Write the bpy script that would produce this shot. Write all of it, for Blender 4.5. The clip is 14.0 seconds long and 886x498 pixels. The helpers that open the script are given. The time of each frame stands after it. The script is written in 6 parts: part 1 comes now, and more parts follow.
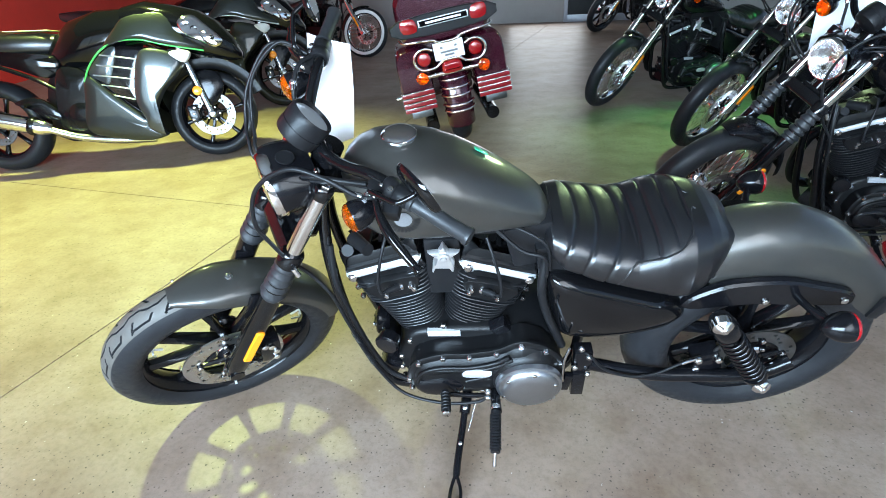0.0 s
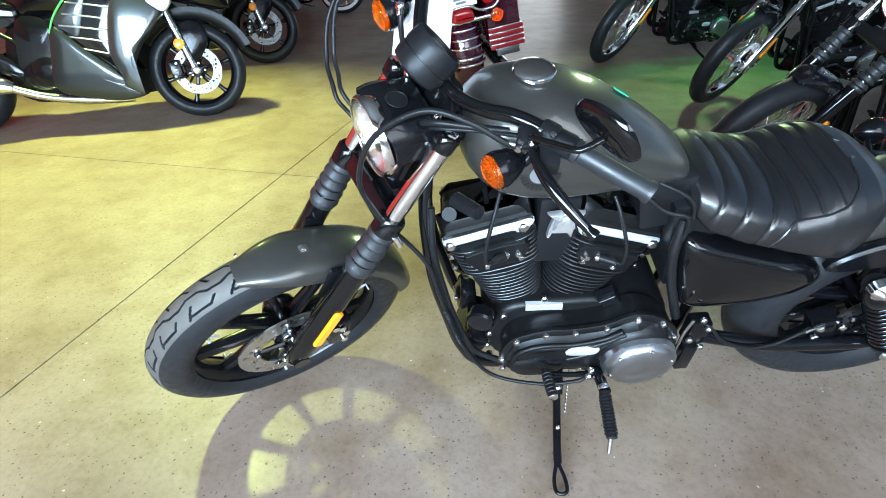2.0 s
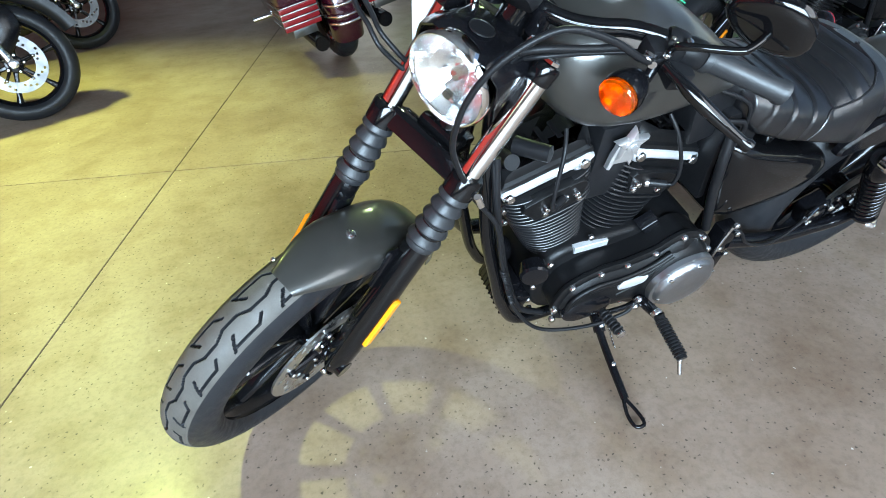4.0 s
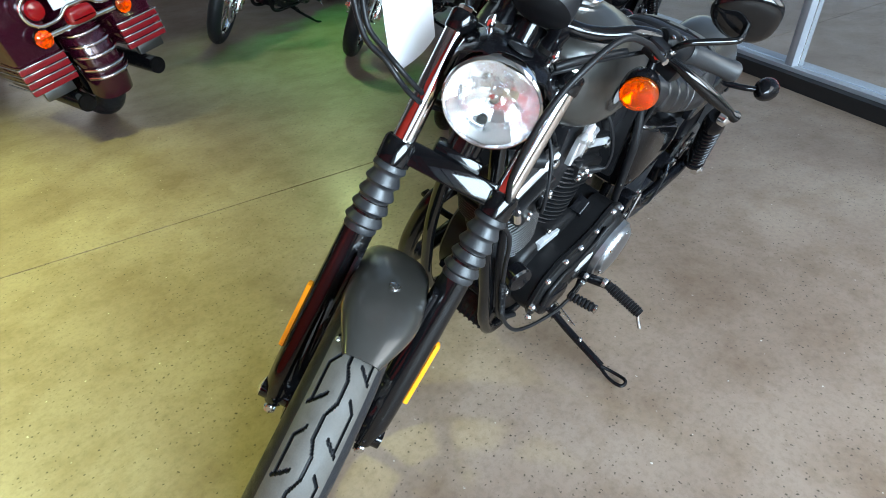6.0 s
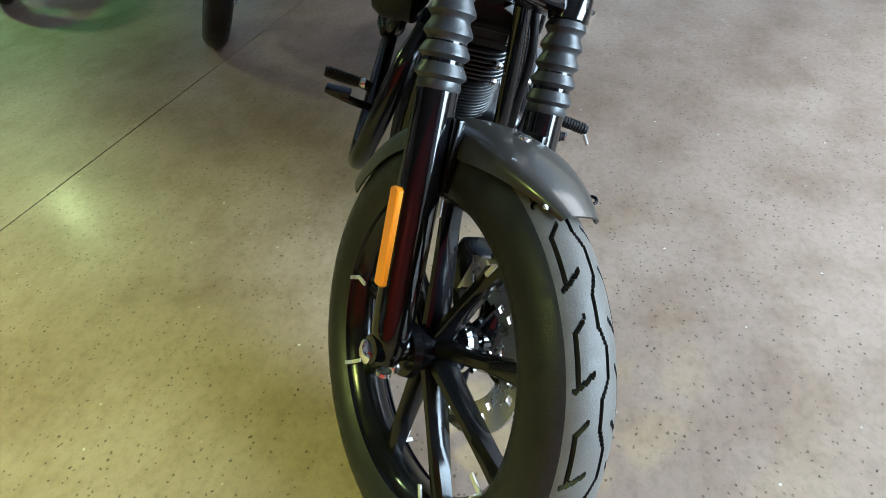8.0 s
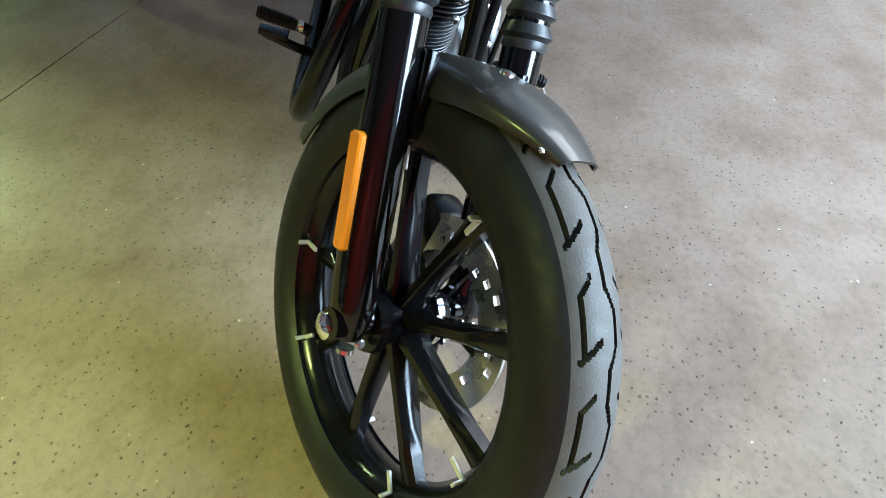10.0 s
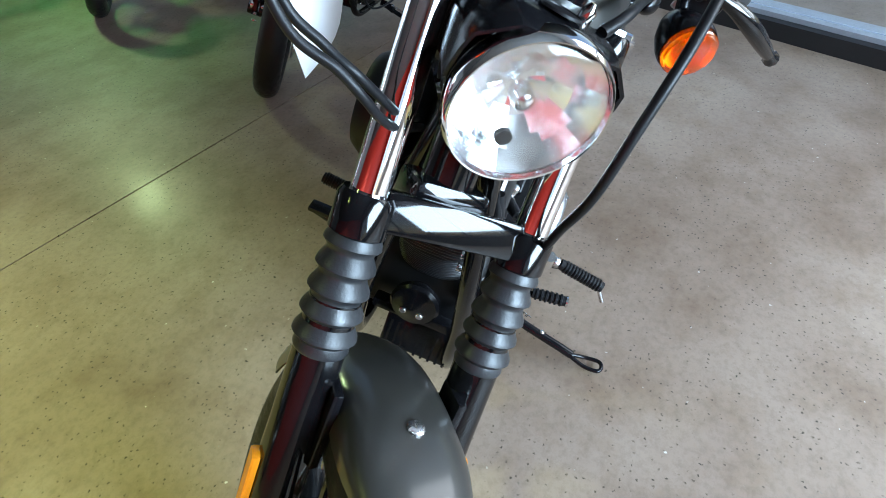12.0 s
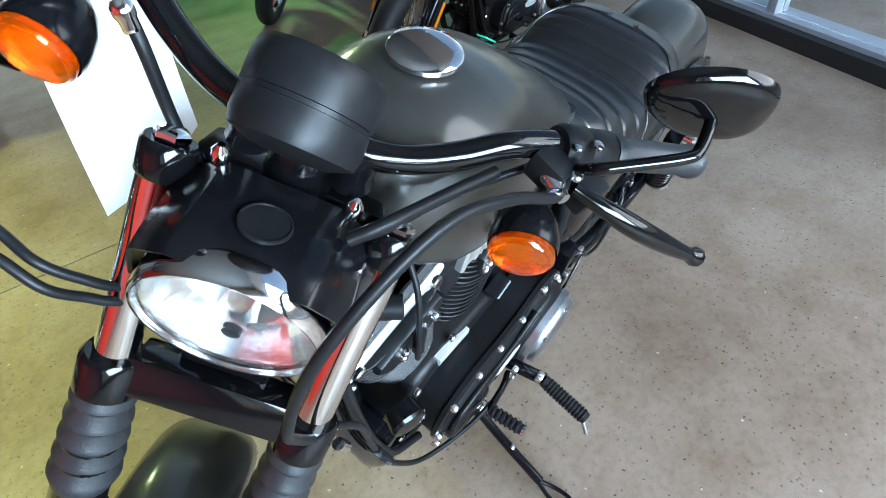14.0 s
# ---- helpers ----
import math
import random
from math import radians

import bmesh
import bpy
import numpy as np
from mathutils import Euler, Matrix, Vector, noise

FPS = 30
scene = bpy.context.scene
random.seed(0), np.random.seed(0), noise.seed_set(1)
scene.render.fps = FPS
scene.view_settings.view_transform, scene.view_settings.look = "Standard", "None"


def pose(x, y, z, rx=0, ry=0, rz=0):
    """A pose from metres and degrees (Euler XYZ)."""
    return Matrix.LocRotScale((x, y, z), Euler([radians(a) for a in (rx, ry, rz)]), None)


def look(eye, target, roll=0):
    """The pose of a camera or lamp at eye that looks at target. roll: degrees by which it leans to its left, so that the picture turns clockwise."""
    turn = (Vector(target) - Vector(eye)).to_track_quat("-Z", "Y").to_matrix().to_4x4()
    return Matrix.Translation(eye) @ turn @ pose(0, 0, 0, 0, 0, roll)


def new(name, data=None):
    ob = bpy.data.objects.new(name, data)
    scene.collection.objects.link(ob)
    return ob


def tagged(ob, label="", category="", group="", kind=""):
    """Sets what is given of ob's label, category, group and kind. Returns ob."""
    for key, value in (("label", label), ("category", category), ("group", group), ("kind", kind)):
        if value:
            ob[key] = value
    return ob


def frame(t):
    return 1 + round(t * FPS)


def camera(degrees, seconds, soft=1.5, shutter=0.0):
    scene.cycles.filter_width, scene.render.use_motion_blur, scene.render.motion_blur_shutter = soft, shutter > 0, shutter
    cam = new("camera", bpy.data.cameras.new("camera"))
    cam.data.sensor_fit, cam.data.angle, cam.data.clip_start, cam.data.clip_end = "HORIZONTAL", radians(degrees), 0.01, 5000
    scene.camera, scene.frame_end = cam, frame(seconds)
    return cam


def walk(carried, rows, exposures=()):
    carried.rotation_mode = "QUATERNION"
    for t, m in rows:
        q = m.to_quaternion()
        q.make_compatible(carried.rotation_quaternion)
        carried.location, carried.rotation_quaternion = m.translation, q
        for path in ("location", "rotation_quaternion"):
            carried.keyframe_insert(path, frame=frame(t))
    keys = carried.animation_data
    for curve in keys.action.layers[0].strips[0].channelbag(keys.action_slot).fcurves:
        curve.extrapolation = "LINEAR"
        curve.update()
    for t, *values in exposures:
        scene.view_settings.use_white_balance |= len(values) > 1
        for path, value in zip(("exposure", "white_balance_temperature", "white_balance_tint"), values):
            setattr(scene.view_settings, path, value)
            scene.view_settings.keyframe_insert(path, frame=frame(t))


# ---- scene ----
cam = camera(77.5, 14.0, 0.85)
PATH = [
    (0, (0.459, 0.249, 1.284), (0.169, 1.982, 0.330), -3.1),
    (0.5, (0.386, 0.288, 1.264), (0.101, 1.998, 0.267), -2.4),
    (1, (0.290, 0.331, 1.240), (0.003, 2.007, 0.187), -1.1),
    (1.5, (0.199, 0.359, 1.217), (-0.052, 2.018, 0.127), -1.3),
    (2, (0.113, 0.380, 1.196), (-0.042, 2.067, 0.133), -2.2),
    (2.5, (0.036, 0.405, 1.165), (-0.041, 2.066, 0.054), -4.3),
    (3, (-0.074, 0.453, 1.141), (-0.068, 2.099, 0.006), -5.0),
    (3.2, (-0.114, 0.477, 1.132), (-0.041, 2.100, -0.034), -5.0),
    (5.3, (-0.548, 0.640, 1.131), (0.282, 2.033, -0.040), -3.1),
    (5.5, (-0.579, 0.682, 1.131), (0.335, 2.011, -0.053), -3.0),
    (6, (-0.662, 0.774, 1.150), (0.408, 1.996, -0.017), -3.0),
    (6.5, (-0.766, 0.898, 1.140), (0.479, 1.939, -0.030), -6.3),
    (7, (-0.844, 1.009, 1.124), (0.516, 1.843, -0.083), -9.8),
    (7.5, (-0.875, 1.155, 1.073), (0.519, 1.767, -0.225), -8.2),
    (8, (-0.865, 1.299, 0.997), (0.487, 1.672, -0.428), -5.8),
    (8.2, (-0.858, 1.338, 0.958), (0.477, 1.617, -0.504), -4.6),
    (10.3, (-0.793, 1.355, 0.919), (0.510, 1.490, -0.592), -0.0),
    (10.5, (-0.765, 1.336, 0.947), (0.552, 1.526, -0.546), -0.2),
    (11, (-0.673, 1.298, 1.013), (0.671, 1.622, -0.432), -0.6),
    (11.5, (-0.578, 1.255, 1.062), (0.780, 1.703, -0.336), -1.7),
    (12, (-0.505, 1.191, 1.092), (0.807, 1.816, -0.282), -2.6),
    (12.5, (-0.420, 1.111, 1.124), (0.804, 1.956, -0.212), -2.4),
    (13, (-0.310, 1.052, 1.151), (0.809, 2.031, -0.187), -5.3),
    (13.5, (-0.210, 0.999, 1.165), (0.840, 2.066, -0.161), -5.4),
    (14, (-0.161, 0.978, 1.158), (0.844, 2.074, -0.180), -6.2),
]
walk(cam, [(t, look(eye, target, roll)) for t, eye, target, roll in PATH], exposures=[(0.0, 0.38, 6500, 9), (3.0, 0.24, 6600, 9.5), (5.5, 0.04, 7000, 9.5), (7.0, 0.13, 6900, 10), (8.0, 0.13, 6800, 10), (10.5, 0.14, 6550, 9.5), (11.5, 0.13, 6550, 9), (12.5, 0.15, 6550, 9), (14.0, 0.25, 6500, 8)])

# ---- light ----
world = bpy.data.worlds.new("sky")
scene.world = world
world.use_nodes = True
wn = world.node_tree.nodes
sky = wn.new("ShaderNodeTexSky")
sky.sky_type, sky.sun_disc = "NISHITA", False
sky.sun_elevation, sky.sun_rotation = radians(50), radians(200)
world.node_tree.links.new(sky.outputs["Color"], wn["Background"].inputs["Color"])
wn["Background"].inputs["Strength"].default_value = 0.17


def lamp(name, kind, energy, color, m, **more):
    data = bpy.data.lights.new(name, kind)
    data.energy, data.color = energy, color
    if "size" in more:
        data.size = more["size"]
    if kind == "SPOT":
        data.shadow_soft_size, data.spot_size, data.spot_blend = more["radius"], radians(more["cone"]), more["blend"]
    if kind == "AREA":
        data.shape = more.get("shape", "RECTANGLE")
        if "size_y" in more:
            data.size_y = more["size_y"]
    ob = new(name, data)
    ob.matrix_world = m
    return ob


# high bay lamp over the sport bikes, a smaller one far right, daylight in the glass front
lamp("high_bay_lamp", "SPOT", 2000, (0.77, 1.0, 0.28), look((-2.42, 3.95, 3.8), (-2.05, 3.15, 0)), radius=0.14, cone=73, blend=0.95)
lamp("ceiling_lamp", "SPOT", 190, (0.7, 1.0, 0.5), look((2.54, 6.16, 2.55), (0.6, 3.6, 0)), radius=0.12, cone=70, blend=1.0)
lamp("green_spot_lamp", "SPOT", 170, (0.05, 1.0, 0.18), look((2.35, 5.2, 2.6), (1.95, 4.55, 0)), radius=0.1, cone=66, blend=1.0)
GLASS_N = Vector((-0.928, 0.371, 0))
lamp("glass_front_daylight", "AREA", 60, (0.85, 0.92, 1.0), look(Vector((1.45, -1.0, 1.9)), Vector((1.45, -1.0, 1.75)) + GLASS_N), size=2.0, size_y=1.6)
lamp("south_window_daylight", "AREA", 750, (0.56, 0.78, 1.0), look((-1.0, -2.45, 1.75), (-1.0, 0, 1.45)), size=3.4, size_y=1.7)
# unseen spot, added only to brighten the red west wall
lamp("red_wall_fill", "SPOT", 420, (1.0, 0.95, 0.85), look((-3.9, 3.0, 4.2), (-6.2, 3.4, 1.0)), radius=0.1, cone=100, blend=1.0)
lamp("far_door_daylight", "AREA", 24, (0.9, 0.95, 1.0), look((0.75, 11.2, 1.2), (0.75, 0, 1.2)), size=1.3, size_y=2.2)

# ---- materials ----


def material(name, color, rough=0.5, metal=0.0, coat=0.0, grain=0.0, scale=60.0, vary=0.0, bump=0.0, trans=0.0, rough_vary=0.0, stretch=None, ior=None, random=0.0, spec=0.5):
    m = bpy.data.materials.new(name)
    m.use_nodes = True
    n, l = m.node_tree.nodes, m.node_tree.links
    b = n["Principled BSDF"]
    b.inputs["Base Color"].default_value = (*color, 1)
    b.inputs["Roughness"].default_value, b.inputs["Metallic"].default_value = rough, metal
    b.inputs["Coat Weight"].default_value, b.inputs["Coat Roughness"].default_value = coat, 0.06
    b.inputs["Transmission Weight"].default_value = trans
    b.inputs["Specular IOR Level"].default_value = spec
    if ior:
        b.inputs["IOR"].default_value = ior
    tc = n.new("ShaderNodeTexCoord")
    where = tc.outputs["Object"]
    if stretch:
        mp = n.new("ShaderNodeMapping")
        mp.inputs["Scale"].default_value = stretch
        l.new(where, mp.inputs["Vector"])
        where = mp.outputs["Vector"]
    fine = n.new("ShaderNodeTexNoise")
    fine.inputs["Scale"].default_value, fine.inputs["Detail"].default_value = scale, 4
    l.new(where, fine.inputs["Vector"])
    wide = n.new("ShaderNodeTexNoise")
    wide.inputs["Scale"].default_value, wide.inputs["Detail"].default_value = scale / 9, 3
    l.new(where, wide.inputs["Vector"])
    if vary or grain or random:
        fac = n.new("ShaderNodeMath")
        fac.operation = "MULTIPLY_ADD"
        l.new(wide.outputs["Fac"], fac.inputs[0])
        fac.inputs[1].default_value, fac.inputs[2].default_value = 2 * vary, 1 - vary
        more = n.new("ShaderNodeMath")
        more.operation = "MULTIPLY_ADD"
        l.new(fine.outputs["Fac"], more.inputs[0])
        more.inputs[1].default_value = 2 * grain
        shift = n.new("ShaderNodeMath")
        shift.operation = "SUBTRACT"
        l.new(fac.outputs[0], shift.inputs[0])
        shift.inputs[1].default_value = grain
        l.new(shift.outputs[0], more.inputs[2])
        hue = n.new("ShaderNodeHueSaturation")
        hue.inputs["Color"].default_value = (*color, 1)
        l.new(more.outputs[0], hue.inputs["Value"])
        l.new(hue.outputs["Color"], b.inputs["Base Color"])
    if rough_vary:
        r = n.new("ShaderNodeMapRange")
        r.inputs["To Min"].default_value, r.inputs["To Max"].default_value = max(0.02, rough - rough_vary), rough + rough_vary
        r.inputs["From Min"].default_value, r.inputs["From Max"].default_value = 0.3, 0.7
        l.new(wide.outputs["Fac"], r.inputs["Value"])
        l.new(r.outputs["Result"], b.inputs["Roughness"])
    if bump:
        bp = n.new("ShaderNodeBump")
        bp.inputs["Strength"].default_value, bp.inputs["Distance"].default_value = bump, 0.001
        l.new(fine.outputs["Fac"], bp.inputs["Height"])
        l.new(bp.outputs["Normal"], b.inputs["Normal"])
    return m


paint_grey = material("satin_charcoal_paint", (0.047, 0.045, 0.041), 0.42, 0.6, 0.75, grain=0.06, scale=900, vary=0.05, rough_vary=0.015)
paint_grey.node_tree.nodes["Principled BSDF"].inputs["Coat Roughness"].default_value = 0.14
paint_black = material("gloss_black_paint", (0.003, 0.003, 0.0035), 0.08, 0.0, 0.1, spec=0.38, scale=40, vary=0.2, rough_vary=0.03)
paint_maroon = material("maroon_paint", (0.04, 0.003, 0.011), 0.2, 0.3, 1.0, grain=0.1, scale=700, vary=0.1)
paint_dark_green = material("graphite_green_paint", (0.02, 0.024, 0.022), 0.36, 0.6, 0.7, grain=0.1, scale=800, vary=0.1)
paint_lime = material("lime_green_stripe", (0.05, 0.4, 0.08), 0.25, 0.0, 0.6, vary=0.1)
wrinkle = material("black_wrinkle_coat", (0.004, 0.004, 0.0045), 0.4, 0.0, 0.0, spec=0.26, grain=0.2, scale=1200, bump=0.1, rough_vary=0.04)
fin_coat = material("black_fin_coat", (0.008, 0.008, 0.009), 0.34, 0.0, 0.0, spec=0.5, grain=0.2, scale=900, bump=0.1, rough_vary=0.06)
satin_black = material("satin_black_metal", (0.004, 0.004, 0.005), 0.18, 0.0, 0.0, spec=0.3, scale=200, vary=0.2, rough_vary=0.08, bump=0.1)
plastic = material("black_plastic", (0.008, 0.008, 0.009), 0.4, 0.0, 0.0, spec=0.22, grain=0.15, scale=500, vary=0.15, bump=0.08, rough_vary=0.06)
rubber = material("boot_rubber", (0.016, 0.017, 0.019), 0.42, 0.0, 0.0, grain=0.15, scale=350, vary=0.2, bump=0.25, rough_vary=0.1)
tread_rubber = material("dusty_tread_rubber", (0.07, 0.063, 0.055), 0.6, 0.0, 0.0, grain=0.25, scale=400, vary=0.3, bump=0.3, rough_vary=0.1)
tyre_rubber = material("tyre_rubber", (0.013, 0.0135, 0.0155), 0.45, 0.0, 0.0, spec=0.26, grain=0.2, scale=500, vary=0.25, bump=0.35, rough_vary=0.12)
leather = material("black_vinyl", (0.006, 0.006, 0.007), 0.3, 0.0, 0.0, spec=0.75, grain=0.2, scale=900, bump=0.1, rough_vary=0.02)
chrome = material("chrome", (0.86, 0.86, 0.87), 0.06, 1.0, rough_vary=0.03, scale=30)
steel = material("bright_steel", (0.62, 0.62, 0.63), 0.22, 1.0, grain=0.1, scale=300, rough_vary=0.08)
alloy = material("satin_alloy", (0.74, 0.75, 0.77), 0.36, 0.6, grain=0.1, scale=500, rough_vary=0.08)
clutch_metal = material("brushed_clutch_cover", (0.36, 0.37, 0.39), 0.36, 1.0, grain=0.12, scale=400, rough_vary=0.06)
disc_metal = material("drilled_disc_steel", (0.58, 0.57, 0.56), 0.3, 1.0, grain=0.2, scale=250, rough_vary=0.1)
amber = material("amber_lens", (1.0, 0.2, 0.0), 0.04, 0.0, 0.1, spec=0.35, trans=0.92, scale=160, grain=0.05, bump=0.35)
cast_alloy = material("cast_bright_alloy", (0.75, 0.75, 0.76), 0.36, 0.9, grain=0.08, scale=200, vary=0.08)
# pale base colour paints in the window mirrored by the dial glass
dial_sheen = material("painted_dial_sheen", (0.3, 0.32, 0.35), 0.12, 0.0, 0.8, vary=0.05)
lamp_mirror = material("lamp_mirror", (0.95, 0.95, 0.96), 0.2, 1.0, scale=60, rough_vary=0.05)
disc_dark = material("dark_wave_disc", (0.15, 0.15, 0.15), 0.4, 1.0, grain=0.25, scale=200, rough_vary=0.1)
fairing_silver = material("pale_blue_silver_paint", (0.06, 0.068, 0.07), 0.3, 0.7, 0.9, grain=0.08, scale=700, vary=0.06)
red_lens = material("red_lens", (0.3, 0.005, 0.008), 0.1, 0.0, 0.8, trans=0.15, scale=300, grain=0.1, bump=0.4)
orange_reflector = material("orange_reflector", (0.95, 0.3, 0.01), 0.25, 0.0, 0.4, scale=700, grain=0.25, bump=0.5)
red_trim = material("red_reflector_strip", (0.2, 0.007, 0.012), 0.25, 0.0, 0.5, scale=300, grain=0.2)
paper = material("white_paper", (0.8, 0.8, 0.82), 0.6, grain=0.02, scale=200, vary=0.03)
yellow_card = material("yellow_card", (0.8, 0.75, 0.3), 0.6, grain=0.04, scale=200, vary=0.05)
decal = material("dark_decal_ink", (0.008, 0.008, 0.009), 0.35, grain=0.2, scale=300)
decal_light = material("silver_decal_ink", (0.15, 0.15, 0.155), 0.4, grain=0.2, scale=300)
green_decal = material("green_sticker", (0.02, 0.45, 0.25), 0.3, 0.0, 0.5, vary=0.1)
white_wall_rubber = material("white_wall_rubber", (0.7, 0.7, 0.68), 0.55, grain=0.05, scale=200, vary=0.06)
silver_paint = material("silver_paint", (0.45, 0.46, 0.48), 0.3, 0.7, 0.7, grain=0.1, scale=700, vary=0.08)
red_wall_paint = material("red_wall_paint", (0.58, 0.03, 0.016), 0.55, grain=0.06, scale=60, vary=0.12, bump=0.1)
wall_paint = material("pale_wall_paint", (0.33, 0.32, 0.3), 0.6, grain=0.04, scale=60, vary=0.08, bump=0.1)
ceiling_paint = material("dark_ceiling_paint", (0.12, 0.12, 0.12), 0.8, grain=0.1, scale=20, vary=0.15)
rail_black = material("black_sill_rubber", (0.01, 0.01, 0.011), 0.5, grain=0.2, scale=120, vary=0.2, bump=0.2)
rail_grey = material("grey_sill_metal", (0.4, 0.42, 0.46), 0.45, 0.5, grain=0.1, scale=120, vary=0.12)
paver = material("grey_pavers", (0.2, 0.21, 0.23), 0.7, grain=0.2, scale=90, vary=0.2, bump=0.3)
joint_fill = material("dark_joint_filler", (0.015, 0.014, 0.01), 0.8, grain=0.2, scale=200)


def clear_glass(name, color=(1, 1, 1), rough=0.01):
    return material(name, color, rough, 0.0, 0.0, trans=1.0, ior=1.45)


lens_glass = clear_glass("lamp_lens_glass")
pane_glass = clear_glass("window_glass", (0.95, 0.98, 0.97))


def concrete():
    m = bpy.data.materials.new("polished_concrete")
    m.use_nodes = True
    n, l = m.node_tree.nodes, m.node_tree.links
    b = n["Principled BSDF"]
    tc = n.new("ShaderNodeTexCoord")

    def tex(scale, detail=4, rough=0.6):
        t = n.new("ShaderNodeTexNoise")
        t.inputs["Scale"].default_value, t.inputs["Detail"].default_value, t.inputs["Roughness"].default_value = scale, detail, rough
        l.new(tc.outputs["Object"], t.inputs["Vector"])
        return t.outputs["Fac"]

    def ramp(fac, stops):
        r = n.new("ShaderNodeValToRGB")
        while len(r.color_ramp.elements) < len(stops):
            r.color_ramp.elements.new(0.5)
        for e, (p, c) in zip(r.color_ramp.elements, stops):
            e.position, e.color = p, (*c, 1)
        l.new(fac, r.inputs["Fac"])
        return r.outputs["Color"]

    def mix(kind, fac, a, c):
        x = n.new("ShaderNodeMix")
        x.data_type, x.blend_type = "RGBA", kind
        if isinstance(fac, float):
            x.inputs["Factor"].default_value = fac
        else:
            l.new(fac, x.inputs["Factor"])
        l.new(a, x.inputs["A"])
        l.new(c, x.inputs["B"])
        return x.outputs["Result"]

    base = ramp(tex(1.3, 5), [(0.3, (0.19, 0.132, 0.096)), (0.5, (0.262, 0.195, 0.152)), (0.7, (0.325, 0.252, 0.2))])
    grain = ramp(tex(55, 6, 0.7), [(0.3, (0.72, 0.71, 0.7)), (0.55, (1, 1, 1)), (0.75, (1.0, 0.97, 0.93))])
    stain = ramp(tex(5.5, 6, 0.65), [(0.34, (0.74, 0.68, 0.6)), (0.55, (1, 1, 1)), (0.8, (1.06, 1.04, 1.0))])
    base = mix("MULTIPLY", 0.8, mix("MULTIPLY", 0.75, base, grain), stain)
    # small dark chips and pale aggregate
    vor = n.new("ShaderNodeTexVoronoi")
    vor.inputs["Scale"].default_value = 74
    # uneven chips: bend the cells with a little noise
    warp = n.new("ShaderNodeTexNoise")
    warp.inputs["Scale"].default_value, warp.inputs["Detail"].default_value = 130, 3
    l.new(tc.outputs["Object"], warp.inputs["Vector"])
    bend = n.new("ShaderNodeVectorMath")
    bend.operation = "MULTIPLY_ADD"
    bend.inputs[1].default_value = (0.011, 0.011, 0.011)
    l.new(warp.outputs["Color"], bend.inputs[0])
    l.new(tc.outputs["Object"], bend.inputs[2])
    l.new(bend.outputs["Vector"], vor.inputs["Vector"])
    spot = ramp(vor.outputs["Distance"], [(0.08, (1, 1, 1)), (0.26, (0, 0, 0))])
    sep = n.new("ShaderNodeSeparateColor")
    l.new(vor.outputs["Color"], sep.inputs["Color"])
    some = n.new("ShaderNodeMath")
    some.operation = "GREATER_THAN"
    l.new(sep.outputs["Red"], some.inputs[0])
    patch = n.new("ShaderNodeMapRange")
    patch.inputs["From Min"].default_value, patch.inputs["From Max"].default_value = 0.35, 0.65
    patch.inputs["To Min"].default_value, patch.inputs["To Max"].default_value = 0.27, 0.82
    l.new(tex(2.2, 5), patch.inputs["Value"])
    l.new(patch.outputs["Result"], some.inputs[1])
    both = n.new("ShaderNodeMath")
    both.operation = "MULTIPLY"
    l.new(spot, both.inputs[0])
    l.new(some.outputs[0], both.inputs[1])
    tone = ramp(sep.outputs["Green"], [(0.0, (0.035, 0.028, 0.02)), (0.975, (0.11, 0.08, 0.055)), (0.99, (0.6, 0.56, 0.5))])
    base = mix("MIX", both.outputs[0], base, tone)
    l.new(base, b.inputs["Base Color"])
    r = n.new("ShaderNodeMapRange")
    b.inputs["Coat Weight"].default_value, b.inputs["Coat Roughness"].default_value = 0.045, 0.18
    b.inputs["Specular IOR Level"].default_value = 0.25
    r.inputs["To Min"].default_value, r.inputs["To Max"].default_value = 0.32, 0.54
    l.new(tex(4, 5), r.inputs["Value"])
    l.new(r.outputs["Result"], b.inputs["Roughness"])
    bp = n.new("ShaderNodeBump")
    bp.inputs["Strength"].default_value, bp.inputs["Distance"].default_value = 0.12, 0.001
    l.new(tex(90, 5), bp.inputs["Height"])
    l.new(bp.outputs["Normal"], b.inputs["Normal"])
    return m


floor_concrete = concrete()

# ---- mesh tools ----


def V(*a):
    return Vector(a)


def grid(bm, rings, closed=True, caps=True, loop=False):
    """Skin a list of rings of points; caps "end": close the last ring only."""
    rows = [[bm.verts.new(p) for p in ring] for ring in rings]
    n = len(rows[0])
    for a, c in zip(rows, rows[1:] + ([rows[0]] if loop else [])):
        for i in range(n if closed else n - 1):
            j = (i + 1) % n
            bm.faces.new((a[i], a[j], c[j], c[i]))
    if caps and closed and not loop:
        if caps != "end":
            bm.faces.new(rows[0][::-1])
        bm.faces.new(rows[-1])
    return rows


def frame_of(axis):
    axis = Vector(axis).normalized()
    side = axis.cross(V(0, 0, 1) if abs(axis.z) < 0.9 else V(1, 0, 0)).normalized()
    return side, axis.cross(side), axis


def lathe(bm, origin, axis, profile, n=24, caps=True, arc=None):
    """Turn rows of (height, radius) round an axis."""
    s, u, a = frame_of(axis)
    o = Vector(origin)
    rings = []
    for h, r in profile:
        rings.append([o + a * h + (s * math.cos(2 * math.pi * i / n) + u * math.sin(2 * math.pi * i / n)) * max(r, 1e-4) for i in range(n)])
    grid(bm, rings, True, caps)


def rod(bm, p, q, r, r2=None, n=16):
    p, q = Vector(p), Vector(q)
    d = (q - p).length
    lathe(bm, p, q - p, [(0, r), (d, r if r2 is None else r2)], n)


